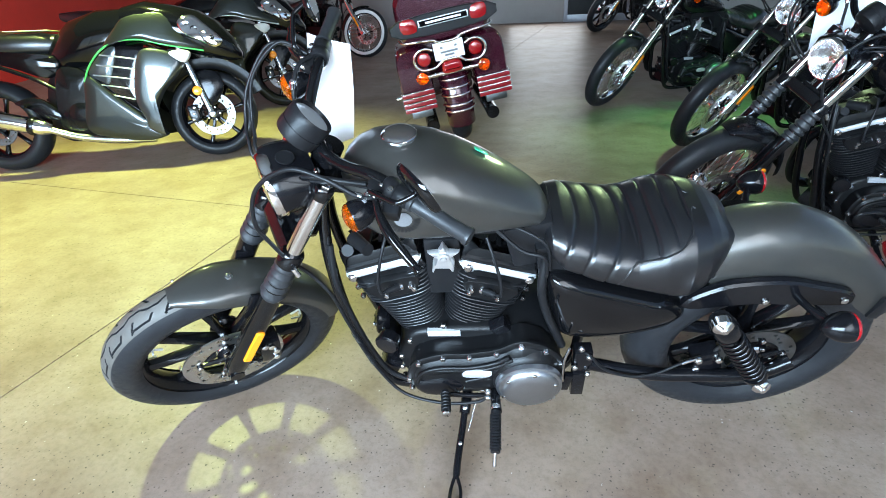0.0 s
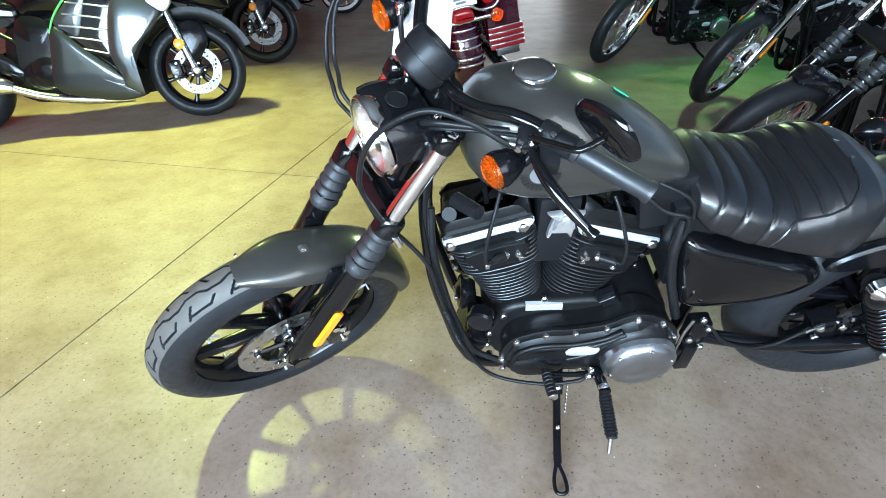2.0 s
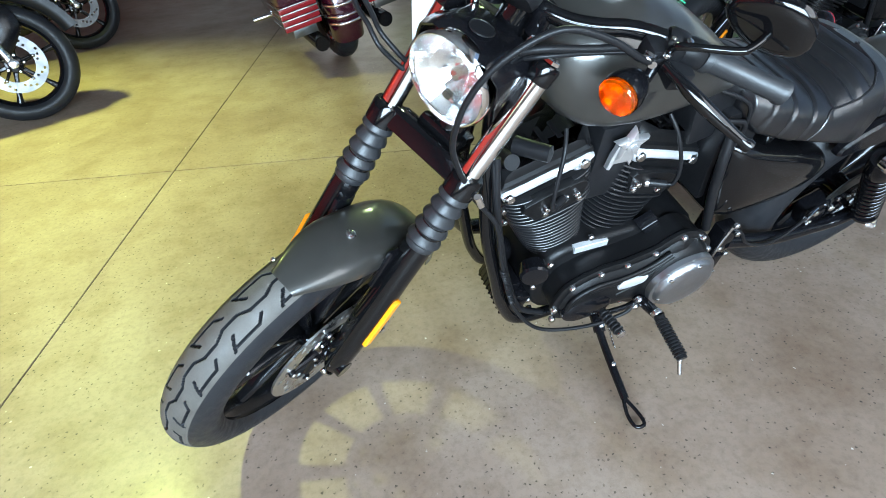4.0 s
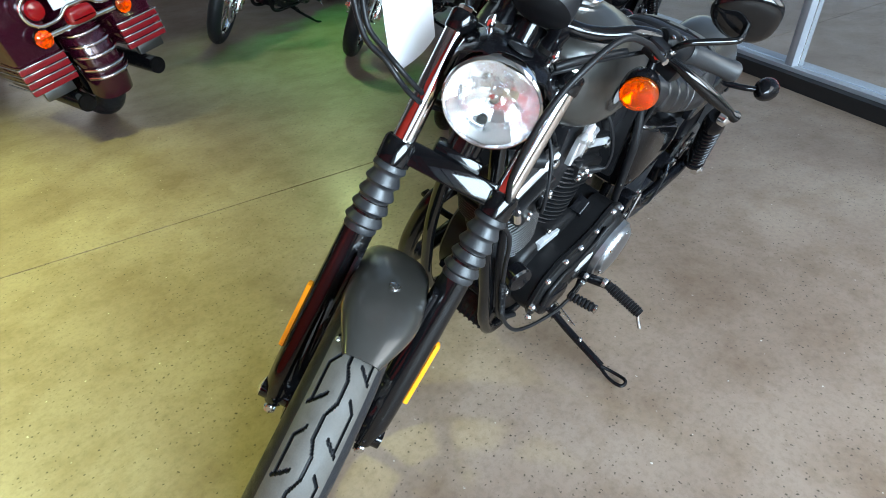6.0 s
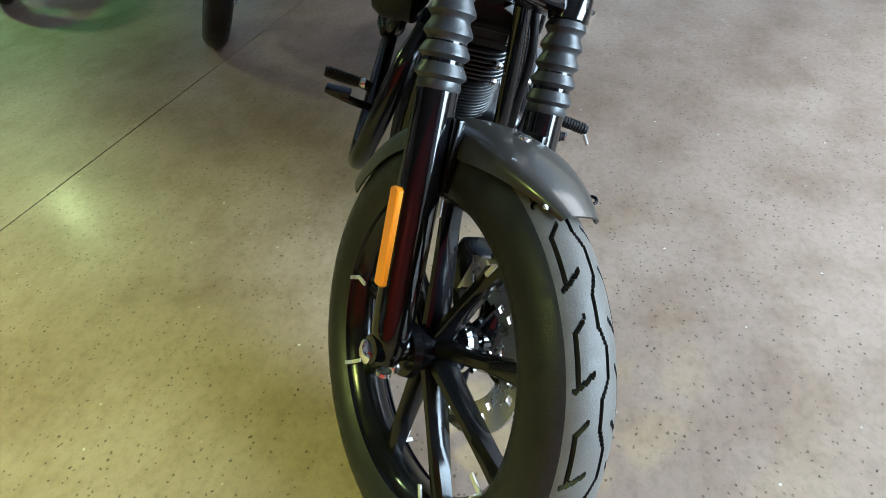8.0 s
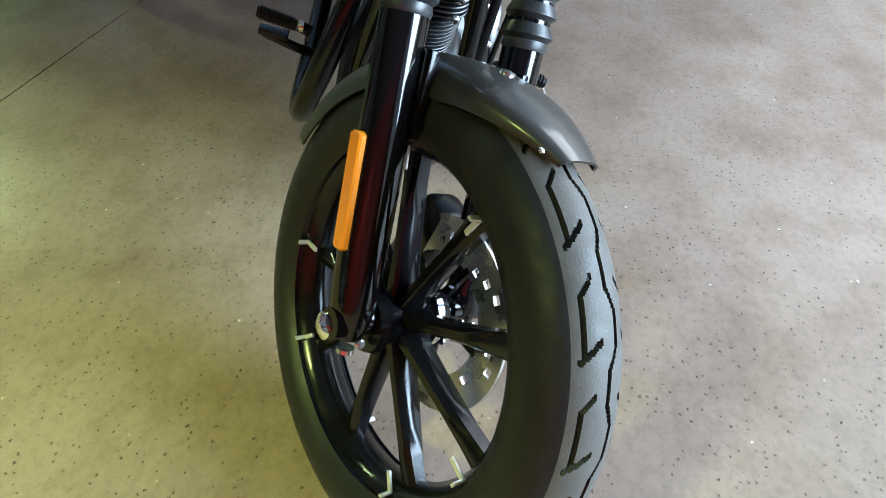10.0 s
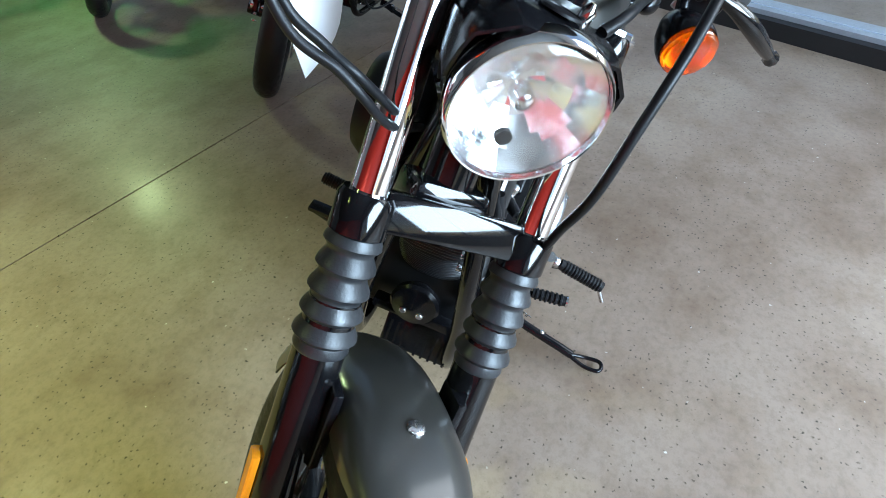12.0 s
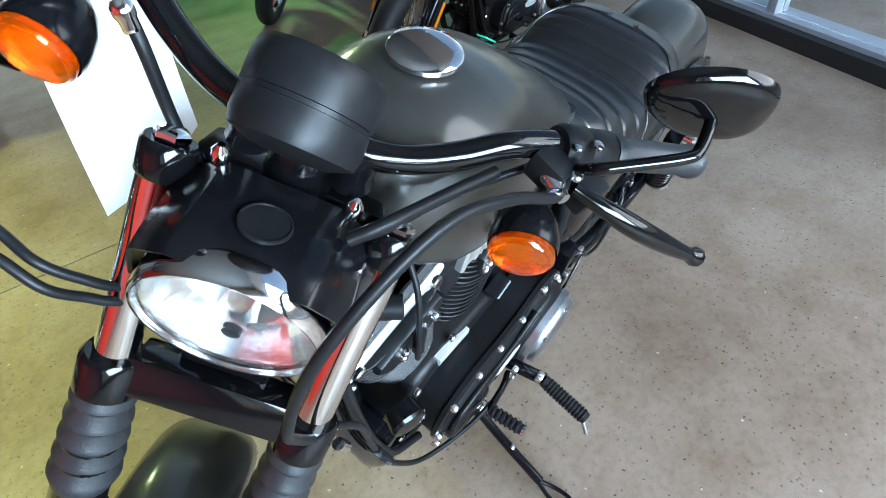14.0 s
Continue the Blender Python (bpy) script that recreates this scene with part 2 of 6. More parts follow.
def curve(points, steps=6):
    """Catmull-Rom through the points."""
    p = [Vector(x) for x in points]
    p = [2 * p[0] - p[1]] + p + [2 * p[-1] - p[-2]]
    out = []
    for a, b, c, d in zip(p, p[1:], p[2:], p[3:]):
        for i in range(steps):
            t = i / steps
            out.append(0.5 * (2 * b + (c - a) * t + (2 * a - 5 * b + 4 * c - d) * t**2 + (3 * b - a - 3 * c + d) * t**3))
    return out + [p[-2]]


def tube(bm, points, r, n=10, steps=6, radii=None):
    n = max(n, 10) if r > 0.003 else n
    pts = curve(points, steps) if steps > 1 else [Vector(p) for p in points]
    rings, side = [], None
    for i, p in enumerate(pts):
        d = (pts[min(i + 1, len(pts) - 1)] - pts[max(i - 1, 0)]).normalized()
        side = frame_of(d)[0] if side is None else (side - d * side.dot(d)).normalized()
        up = d.cross(side)
        rr = r if radii is None else radii(i / (len(pts) - 1))
        rings.append([p + (side * math.cos(2 * math.pi * k / n) + up * math.sin(2 * math.pi * k / n)) * rr for k in range(n)])
    grid(bm, rings)


def box(bm, center, size, turn=(0, 0, 0), bevel=0.0):
    m = pose(*center, *turn) @ Matrix.Diagonal((*size, 1))
    r = bmesh.ops.create_cube(bm, size=1.0, matrix=m)
    if bevel:
        es = {e for v in r["verts"] for e in v.link_edges}
        bmesh.ops.bevel(bm, geom=list(es), offset=bevel, segments=2, affect="EDGES", profile=0.6)


def smooth_outline(pts, steps=5):
    """A closed outline through 2D points, rounded."""
    p = [Vector((*x, 0)) for x in pts]
    n, out = len(p), []
    for i in range(n):
        a, b, c, d = p[i - 1], p[i], p[(i + 1) % n], p[(i + 2) % n]
        for k in range(steps):
            t = k / steps
            q = 0.5 * (2 * b + (c - a) * t + (2 * a - 5 * b + 4 * c - d) * t**2 + (3 * b - a - 3 * c + d) * t**3)
            out.append((q.x, q.y))
    return out


def slab(bm, outline, layers, put):
    """A thick plate: outline in 2D, layers of (depth, inset); put(u, v, w) places it."""
    n = len(outline)
    area = sum(outline[i][0] * outline[(i + 1) % n][1] - outline[(i + 1) % n][0] * outline[i][1] for i in range(n))
    sign = 1 if area > 0 else -1
    rings = []
    for w, inset in layers:
        ring = []
        for i in range(n):
            a, c = outline[i - 1], outline[(i + 1) % n]
            t = Vector((c[0] - a[0], c[1] - a[1]))
            t = t.normalized() if t.length > 1e-9 else Vector((1, 0))
            ring.append(put(outline[i][0] - sign * t.y * inset, outline[i][1] + sign * t.x * inset, w))
        rings.append(ring)
    grid(bm, rings)


def dome(bm, outline, layers, put):
    """A thick plate that closes towards its middle: layers of (depth, scale)."""
    cx = sum(p[0] for p in outline) / len(outline)
    cy = sum(p[1] for p in outline) / len(outline)
    grid(bm, [[put(cx + (u - cx) * k, cy + (v - cy) * k, w) for u, v in outline] for w, k in layers])


def side_xz(u, v, w):
    return V(u, w, v)


def bolt(bm, at, axis, r=0.006, h=0.005, n=10):
    lathe(bm, at, axis, [(0, r), (h * 0.7, r), (h, r * 0.7)], n)


BM = bmesh.new


PIECES = {
    "barrel_fins": "fin", "head_fins": "fin", "cover_bolts": "bolt", "head_bolts": "bolt", "case_bolts": "bolt", "cover_screws": "screw",
    "disc_bolts": "bolt", "caliper_bolts": "bolt", "strut_bolts": "bolt", "spokes": "spoke", "fender_strut": "strut", "cover_ribs": "rib",
    "fender_bolts": "bolt", "fender_bracket": "bracket", "visor_bolts": "bolt", "perch_screws": "screw", "lever_bolts": "bolt",
    "bracket_bolts": "bolt", "riser": "riser", "signal_stalk": "stalk", "swingarm": "swingarm_leg", "muffler": "muffler", "peg_mount": "peg_mount",
    "ignition_coil": "ignition_coil", "plate_marks": "plate_mark", "hose": "hose", "wiring_loom": "cable", "engine_wiring": "cable", "pinch_bolt": "bolt", "electrics_box": "electrics_box", "regulator_fins": "fin", "peg_ribs": "rib", "shock_bolt": "shock_bolt", "cable_ferrule": "cable_ferrule",
}


def islands(bm):
    """The separate pieces of a bmesh, each as points and faces."""
    seen, out = set(), []
    for start in bm.verts:
        if start in seen:
            continue
        seen.add(start)
        group, todo = [], [start]
        while todo:
            v = todo.pop()
            group.append(v)
            for e in v.link_edges:
                w = e.other_vert(v)
                if w not in seen:
                    seen.add(w)
                    todo.append(w)
        at = {v: i for i, v in enumerate(group)}
        faces = {f for v in group for f in v.link_faces}
        out.append(([v.co.copy() for v in group], [[at[v] for v in f.verts] for f in faces]))
    return out


def finish(name, me, mat, parent, label, sharp):
    me.materials.append(mat)
    me.polygons.foreach_set("use_smooth", [True] * len(me.polygons))
    me.set_sharp_from_angle(angle=radians(sharp))
    ob = new(name, me)
    if parent is not None:
        ob.parent = parent
    if label:
        tagged(ob, label)
    return ob


def part(name, bm, mat, parent=None, label="", m=None, sharp=38):
    """One mesh object out of a bmesh, under a thing or a part; names in PIECES give one object a piece."""
    if name in PIECES:
        if m is not None:
            bm.transform(m)
        bmesh.ops.recalc_face_normals(bm, faces=bm.faces)
        first = None
        for points, faces in islands(bm):
            me = bpy.data.meshes.new(PIECES[name])
            me.from_pydata(points, [], faces)
            ob = finish(PIECES[name], me, mat, parent, label, sharp)
            first = first or ob
        bm.free()
        return first
    if m is not None:
        bm.transform(m)
    bmesh.ops.recalc_face_normals(bm, faces=bm.faces)
    me = bpy.data.meshes.new(name)
    bm.to_mesh(me)
    bm.free()
    return finish(name, me, mat, parent, label, sharp)


def thing(name, m, label, category, group=""):
    ob = new(name)
    ob.empty_display_size = 0.1
    ob.matrix_world = m
    return tagged(ob, label, category, group)


# ---- the room ----
JOINT = V(-0.966, 3.006, 0)
J1, J2 = V(0.2198, 1.0, 0).normalized(), V(1, -0.1801, 0).normalized()


def build_room():
    floor = tagged(new("floor"), "polished brown-grey concrete floor with saw-cut joints", "floor", kind="structure")
    for sa in (1, -1):
        for sb in (1, -1):
            bm = BM()
            g = 0.003
            o = JOINT + J1 * sa * g + J2 * sb * g
            pts = [o, o + J1 * sa * 13, o + J1 * sa * 13 + J2 * sb * 13, o + J2 * sb * 13]
            if sa * sb > 0:
                pts.reverse()
            top = [bm.verts.new(p) for p in pts]
            low = [bm.verts.new(p - V(0, 0, 0.06)) for p in pts]
            bm.faces.new(top)
            for i in range(4):
                bm.faces.new((top[i], low[i], low[(i + 1) % 4], top[(i + 1) % 4]))
            bm.faces.new(low[::-1])
            part("slab", bm, floor_concrete, floor)
    bm = BM()
    for d, s in ((J1, J2), (J2, J1)):
        vs = [bm.verts.new(JOINT + d * a * 13 + s * b * 0.004 + V(0, 0, -0.004 if d is J1 else -0.005)) for a, b in ((-1, -1), (1, -1), (1, 1), (-1, 1))]
        bm.faces.new(vs)
    part("joint_filler", bm, joint_fill, floor, "dark joint filler")

    # walls: outline of the hall, glass front along the slanting side
    a, b, c, d = V(-6.2, -2.6, 0), V(0.86, -2.6, 0), V(7.02, 11.4, 0), V(-6.2, 11.4, 0)
    H = 4.6

    def wall(name, p, q, mat, label, z0=0.0, z1=H, thick=0.2):
        bm = BM()
        t = (q - p).normalized()
        out = V(t.y, -t.x, 0) * thick
        ring = lambda z: [p + V(0, 0, z), q + V(0, 0, z), q + out + V(0, 0, z), p + out + V(0, 0, z)]
        grid(bm, [ring(z0), ring(z1)])
        return tagged(part(name, bm, mat), label, "wall", kind="structure")

    wall("wall_west", d, a, red_wall_paint, "red painted showroom wall")
    g = V(-4.9, a.y, 0)
    wall("wall_south", g, b, wall_paint, "pale wall band over the south windows", 3.25, H)
    wall("wall_south_base", g, b, wall_paint, "low pale wall under the south windows", 0.0, 0.55)
    wall("wall_south_west", a, g, red_wall_paint, "red painted south wall")
    glazing = tagged(new("window_2"), "wide south windows with grey mullions", "window", kind="structure")
    for k in range(6):
        x = g.x + (b.x - g.x) * k / 5
        bm = BM()
        box(bm, (x, a.y - 0.1, 1.9), (0.07, 0.1, 2.7), (0, 0, 0), 0.004)
        part("mullion", bm, rail_grey, glazing)
        if k < 5:
            bm = BM()
            box(bm, (x + (b.x - g.x) / 10, a.y - 0.1, 1.9), ((b.x - g.x) / 5 - 0.07, 0.012, 2.7))
            part("pane", bm, pane_glass, glazing).visible_shadow = False
    wall("wall_north", c, d, wall_paint, "pale painted far showroom wall")
    wall("wall_above_glass", b, c, wall_paint, "pale wall band above the glass front", 3.25, H)
    bm = BM()
    ring = [a + V(-0.3, -0.3, 0), b + V(0.3, -0.3, 0), c + V(0.5, 0.3, 0), d + V(-0.3, 0.3, 0)]
    grid(bm, [[p + V(0, 0, H) for p in ring], [p + V(0, 0, H + 0.2) for p in ring]])
    tagged(part("ceiling", bm, ceiling_paint), "dark grey showroom ceiling", "ceiling", kind="structure")

    # glass front: black kick rail, grey ledge, panes between mullions
    front = tagged(new("window_1"), "glass shop front with a black bottom rail", "window", kind="structure")
    t = (c - b).normalized()
    nrm = V(t.y, -t.x, 0)
    L = (c - b).length

    def strip(name, z0, z1, w0, w1, mat, label=""):
        bm = BM()
        r = lambda p: [p + nrm * w0 + V(0, 0, z0), p + nrm * w1 + V(0, 0, z0), p + nrm * w1 + V(0, 0, z1), p + nrm * w0 + V(0, 0, z1)]
        grid(bm, [r(b), r(c)])
        part(name, bm, mat, front, label)

    strip("kick_rail", 0.0, 0.075, 0.0, 0.05, rail_black, "black rubber-faced bottom rail")
    strip("ledge", 0.0, 0.095, 0.052, 0.2, rail_grey, "grey metal ledge")
    strip("head_rail", 3.15, 3.25, 0.0, 0.16, rail_grey)
    k = 0
    while k * 2.4 < L:
        bm = BM()
        p = b + t * (k * 2.4) + nrm * 0.11
        box(bm, (p.x, p.y, 1.62), (0.05, 0.09, 3.06), (0, 0, math.degrees(math.atan2(t.y, t.x))), 0.004)
        part("mullion", bm, rail_grey, front)
        if (k + 1) * 2.4 < L:
            bm = BM()
            q = b + t * (k * 2.4 + 1.2) + nrm * 0.11
            box(bm, (q.x, q.y, 1.62), (2.34, 0.012, 3.05), (0, 0, math.degrees(math.atan2(t.y, t.x))))
            pane = part("pane", bm, pane_glass, front)
            pane.visible_shadow = False
        k += 1
    # outside paving
    bm = BM()
    vs = [bm.verts.new(p) for p in (V(-60, -60, -0.07), V(60, -60, -0.07), V(60, 60, -0.07), V(-60, 60, -0.07))]
    bm.faces.new(vs)
    tagged(part("pavement", bm, paver), "grey paved forecourt outside the glass", "pavement", kind="structure")
    # far door frame in the back wall
    door = tagged(new("door_1"), "grey metal framed glass door in the far wall", "door", kind="structure")
    for x in (1.1, 2.18):
        bm = BM()
        box(bm, (x, 11.36, 1.05), (0.07, 0.07, 2.1), bevel=0.004)
        part("door_frame", bm, rail_grey, door)
    bm = BM()
    box(bm, (1.64, 11.36, 0.06), (1.01, 0.06, 0.12), bevel=0.004)
    part("bottom_rail", bm, rail_grey, door)
    bm = BM()
    box(bm, (1.64, 11.375, 1.1), (1.01, 0.02, 1.96))
    part("pane", bm, plastic, door, "dark door glass")


build_room()

# ---- motorcycles ----
RAKE = V(0.5, 0, 0.8660254)
HEAD = V(-0.874, 0, 0)


def steering(deg):
    return Matrix.Translation(HEAD) @ Matrix.Rotation(radians(deg), 4, RAKE) @ Matrix.Translation(-HEAD)


def leg(z, y=0.0, ahead=0.0):
    """A point on a fork leg's line at height z."""
    return V(-0.4834 - (0.77 - z) * 0.6545 - ahead * 0.837, y, z + ahead * 0.548)


def tyre_mesh(bm, c, R, half, rim, n=96, m=25, tread=0):
    """A tyre round the y axis; tread 1: zigzag groove and slanting cuts."""
    depth = R - rim
    rings = []
    for i in range(n):
        a = 2 * math.pi * i / n
        ring = []
        for j in range(m):
            v = -1 + 2 * j / (m - 1)
            # from bead to bead over the crown
            ph = v * radians(128)
            y = half * math.sin(ph)
            rr = R - depth * 0.56 * (1 - math.cos(ph)) / 0.9 if abs(v) < 0.72 else None
            if rr is None:
                e = (abs(v) - 0.72) / 0.28
                ph0 = 0.72 * radians(128)
                r0 = R - depth * 0.56 * (1 - math.cos(ph0)) / 0.9
                y0 = half * math.sin(ph0)
                rr = r0 + (rim - r0) * e
                y = math.copysign(y0 + (half * 0.72 - y0) * e * e, v)
            if tread and abs(y) < half * 0.93:
                s, pitch = a * R, 2 * math.pi * R / 19
                q = (s / pitch) % 1.0
                # gently zigzag middle groove
                zig = 0.0045 * max(-1.0, min(1.0, 2.6 * (4 * abs(q - 0.5) - 1)))
                cut = abs(y - zig) < 0.0016
                for side in (1, -1):
                    yy = y * side
                    q2 = (s / pitch + (0.5 if side < 0 else 0.0)) % 1.0
                    # bracket cuts: a run along the shoulder with two slanting ends
                    if abs(yy - 0.031) < 0.0015 and 0.2 < q2 < 0.74:
                        cut = True
                    if 0.02 < yy < 0.032 and abs(q2 - 0.2 + (0.031 - yy) * 13) * pitch < 0.0024:
                        cut = True
                    if 0.013 < yy < 0.036 and abs(q2 - 0.74 + (0.031 - yy) * 9) * pitch < 0.0024:
                        cut = True
                rr -= 0.006 * cut
            ring.append(Vector(c) + V(rr * math.cos(a), y, rr * math.sin(a)))
        rings.append(ring)
    grid(bm, rings, closed=False, caps=False, loop=True)


def build_wheel(parent, c, R, half, rim, mat_rim, m=None, style="cast", spokes=9, disc_side=-1, fine=False, white=False, disc_r=0.146, disc=True, hub_half=0.06, name="front_wheel", disc_mat=None):
    """A wheel part with tyre, rim, hub, spokes and brake disc as its pieces. The axle lies along y."""
    c = Vector(c)
    bm = BM()
    w = half * 0.72
    lathe(bm, c - V(0, w, 0), (0, 1, 0), [(0, rim + 0.004), (0.004, rim + 0.007), (0.010, rim - 0.004), (0.022, rim - 0.014), (w, rim - 0.02), (2 * w - 0.022, rim - 0.014), (2 * w - 0.010, rim - 0.004), (2 * w - 0.004, rim + 0.007), (2 * w, rim + 0.004), (2 * w - 0.008, rim + 0.0), (w, rim - 0.006), (0.008, rim + 0.0), (0, rim + 0.004)], 72, caps=False)
    wheel = part(name, bm, mat_rim, parent, m=m)
    bm = BM()
    tyre_mesh(bm, c, R, half, rim, *((900, 135, 1) if fine else (96, 23, 0)))
    crown = []
    if fine:
        # dusty tread blocks; the grooves stay black
        bm.faces.ensure_lookup_table()
        for f in bm.faces:
            ok = True
            for v in f.verts:
                d = v.co - c
                y = min(0.999, abs(d.y) / half)
                ok = ok and y < 0.74 and math.hypot(d.x, d.z) > R - (R - rim) * 0.56 * (1 - math.sqrt(1 - y * y)) / 0.9 - 0.002
            crown.append(ok)
    tyre = part("tyre", bm, tyre_rubber, wheel, "black rubber tyre with dusty zigzag tread" if fine else "", m=m, sharp=30 if fine else 50)
    if fine and len(tyre.data.polygons) == len(crown):
        tyre.data.materials.append(tread_rubber)
        tyre.data.polygons.foreach_set("material_index", [int(k) for k in crown])
    if white:
        for s in (1, -1):
            bm = BM()
            lathe(bm, c + V(0, s * half * 0.9, 0), (0, s, 0), [(0.0, rim + 0.012), (0.009, rim + 0.02), (0.0115, rim + 0.035), (0.010, rim + 0.05), (0, rim + 0.054)], 64, caps=False)
            part("white_wall", bm, white_wall_rubber, wheel, "white sidewall band", m=m)
    if fine:
        for k in range(9):
            a, side = 2 * math.pi * (k + 0.25) / 9 + 0.06, 1 if k % 3 else -1
            r = rim - 0.022
            o = c + V(r * math.cos(a), side * 0.03, r * math.sin(a))
            bm = BM()
            box(bm, tuple(o), (0.03, 0.004, 0.007), (0, -math.degrees(a), 0), 0.001)
            box(bm, tuple(o + V(0.014 * math.cos(a), side * 0.008, 0.014 * math.sin(a))), (0.004, 0.018, 0.007), (0, -math.degrees(a), 0), 0.001)
            part("spoke_clip", bm, alloy, wheel, "small bright bent clip", m=m)
        bm = BM()
        lathe(bm, c + V(0, -0.03, 0), (0, -1, 0), [(0, 0.034), (0.004, 0.0475), (0.014, 0.0475), (0.02, 0.042), (0.024, 0.04), (0.03, 0.038), (0.032, 0.02)], 32)
        part("hub_ring", bm, chrome, wheel, "chrome hub ring", m=m)
    bm = BM()
    h = hub_half
    lathe(bm, c - V(0, h, 0), (0, 1, 0), [(0, 0.024), (0.004, 0.042), (0.016, 0.046), (0.03, 0.036), (h, 0.033), (2 * h - 0.03, 0.036), (2 * h - 0.016, 0.046), (2 * h - 0.004, 0.042), (2 * h, 0.024)], 28)
    part("hub", bm, satin_black if style == "cast" else chrome, wheel, m=m)
    bm = BM()
    if style == "cast":
        for k in range(spokes):
            a = 2 * math.pi * (k + 0.25) / spokes
            d, t = V(math.cos(a), 0, math.sin(a)), V(-math.sin(a), 0, math.cos(a))
            rings = []
            for q in range(6):
                f = q / 5
                r = 0.03 + (rim - 0.012 - 0.03) * f
                wd = 0.0135 - 0.004 * math.sin(f * math.pi) + 0.004 * f * f
                th = 0.022 - 0.008 * f
                o = c + d * r
                rings.append([o + t * wd * a1 + V(0, 1, 0) * th * b1 for a1, b1 in ((-1, -0.6), (-0.5, -1), (0.5, -1), (1, -0.6), (1, 0.6), (0.5, 1), (-0.5, 1), (-1, 0.6))])
            grid(bm, rings)
    else:
        for k in range(40):
            a = 2 * math.pi * k / 40
            s = 1 if k % 2 else -1
            b = a + s * (0.35 if (k // 2) % 2 else -0.35)
            rod(bm, c + V(0.03 * math.cos(b), s * h * 0.7, 0.03 * math.sin(b)), c + V((rim - 0.008) * math.cos(a), s * 0.008, (rim - 0.008) * math.sin(a)), 0.0022, n=5)
    part("spokes", bm, satin_black if style == "cast" else chrome, wheel, m=m)
    if disc:
        y = disc_side * (h + 0.004)
        bm = BM()
        n = 64
        # drilled ring: three bands with holes left open between quads
        th = 0.0025
        ro, ri = disc_r, disc_r * 0.63
        radii = [ri, ri + (ro - ri) * 0.2, ri + (ro - ri) * 0.4, ri + (ro - ri) * 0.6, ri + (ro - ri) * 0.8, ro]
        verts = {(i, q, z): bm.verts.new(c + V(r * math.cos(2 * math.pi * i / n), y + z * th, r * math.sin(2 * math.pi * i / n))) for i in range(n) for q, r in enumerate(radii) for z in (-1, 1)}
        solid = lambda i, q: 0 <= q < 5 and not ((q == 1 and i % 8 == 0) or (q == 3 and i % 8 == 4) or (q == 2 and i % 8 == 2))
        for i in range(n):
            k = (i + 1) % n
            for q in range(5):
                if not solid(i, q):
                    continue
                for z in (-1, 1):
                    bm.faces.new([verts[w] for w in ((i, q, z), (i, q + 1, z), (k, q + 1, z), (k, q, z))])
                for other, e0, e1 in (((i, q - 1), (i, q), (k, q)), ((i, q + 1), (i, q + 1), (k, q + 1)), (((i - 1) % n, q), (i, q), (i, q + 1)), ((k, q), (k, q), (k, q + 1))):
                    if not solid(*other):
                        bm.faces.new([verts[(*e0, -1)], verts[(*e1, -1)], verts[(*e1, 1)], verts[(*e0, 1)]])
        part("brake_disc", bm, disc_mat or disc_metal, wheel, "drilled steel brake disc", m=m)
        bm = BM()
        for k in range(5):
            a = 2 * math.pi * k / 5
            p, q = c + V(0.03 * math.cos(a), y, 0.03 * math.sin(a)), c + V((ri + 0.006) * math.cos(a + 0.25), y, (ri + 0.006) * math.sin(a + 0.25))
            rod(bm, p, q, 0.009, 0.006, 8)
            bolt(bm, q + V(0, disc_side * 0.003, 0), (0, disc_side, 0), 0.009, 0.006)
        part("disc_carrier", bm, satin_black, wheel, m=m)
        bm = BM()
        for k in range(5):
            a = 2 * math.pi * k / 5
            bolt(bm, c + V((ri + 0.006) * math.cos(a + 0.25), y + disc_side * 0.009, (ri + 0.006) * math.sin(a + 0.25)), (0, disc_side, 0), 0.007, 0.005)
            bolt(bm, c + V(0.045 * math.cos(a), y + disc_side * 0.009, 0.045 * math.sin(a)), (0, disc_side, 0), 0.006, 0.005)
        part("disc_bolts", bm, steel, wheel, m=m)
    return wheel


def shell(bm, rows, thick):
    """A curved sheet with thickness, out of rows of points."""
    nr, nc = len(rows), len(rows[0])
    nor = []
    for i in range(nr):
        line = []
        for j in range(nc):
            a = rows[min(i + 1, nr - 1)][j] - rows[max(i - 1, 0)][j]
            b = rows[i][min(j + 1, nc - 1)] - rows[i][max(j - 1, 0)]
            line.append(a.cross(b).normalized())
        nor.append(line)
    rings = []
    for i in range(nr):
        rings.append([rows[i][j] for j in range(nc)] + [rows[i][j] - nor[i][j] * thick for j in reversed(range(nc))])
    grid(bm, rings)


def fender_rows(path, half, drop, n=21, power=3.0):
    """Cross-sections of a mudguard along a path in the xz plane; half, drop: functions of 0..1."""
    pts = [V(x, 0, z) for x, z in path]
    rows = []
    for i, p in enumerate(pts):
        f = i / (len(pts) - 1)
        d = (pts[min(i + 1, len(pts) - 1)] - pts[max(i - 1, 0)]).normalized()
        nrm = V(d.z, 0, -d.x)
        row = []
        for j in range(n):
            u = -1 + 2 * j / (n - 1)
            a = u * math.pi / 2
            y = half(f) * math.copysign(abs(math.sin(a)) ** 0.8, u)
            k = 1 - abs(math.cos(a)) ** (2 / power) if abs(u) < 1 else 1
            row.append(p + V(0, y, 0) + nrm * drop(f) * k)
        rows.append(row)
    return rows


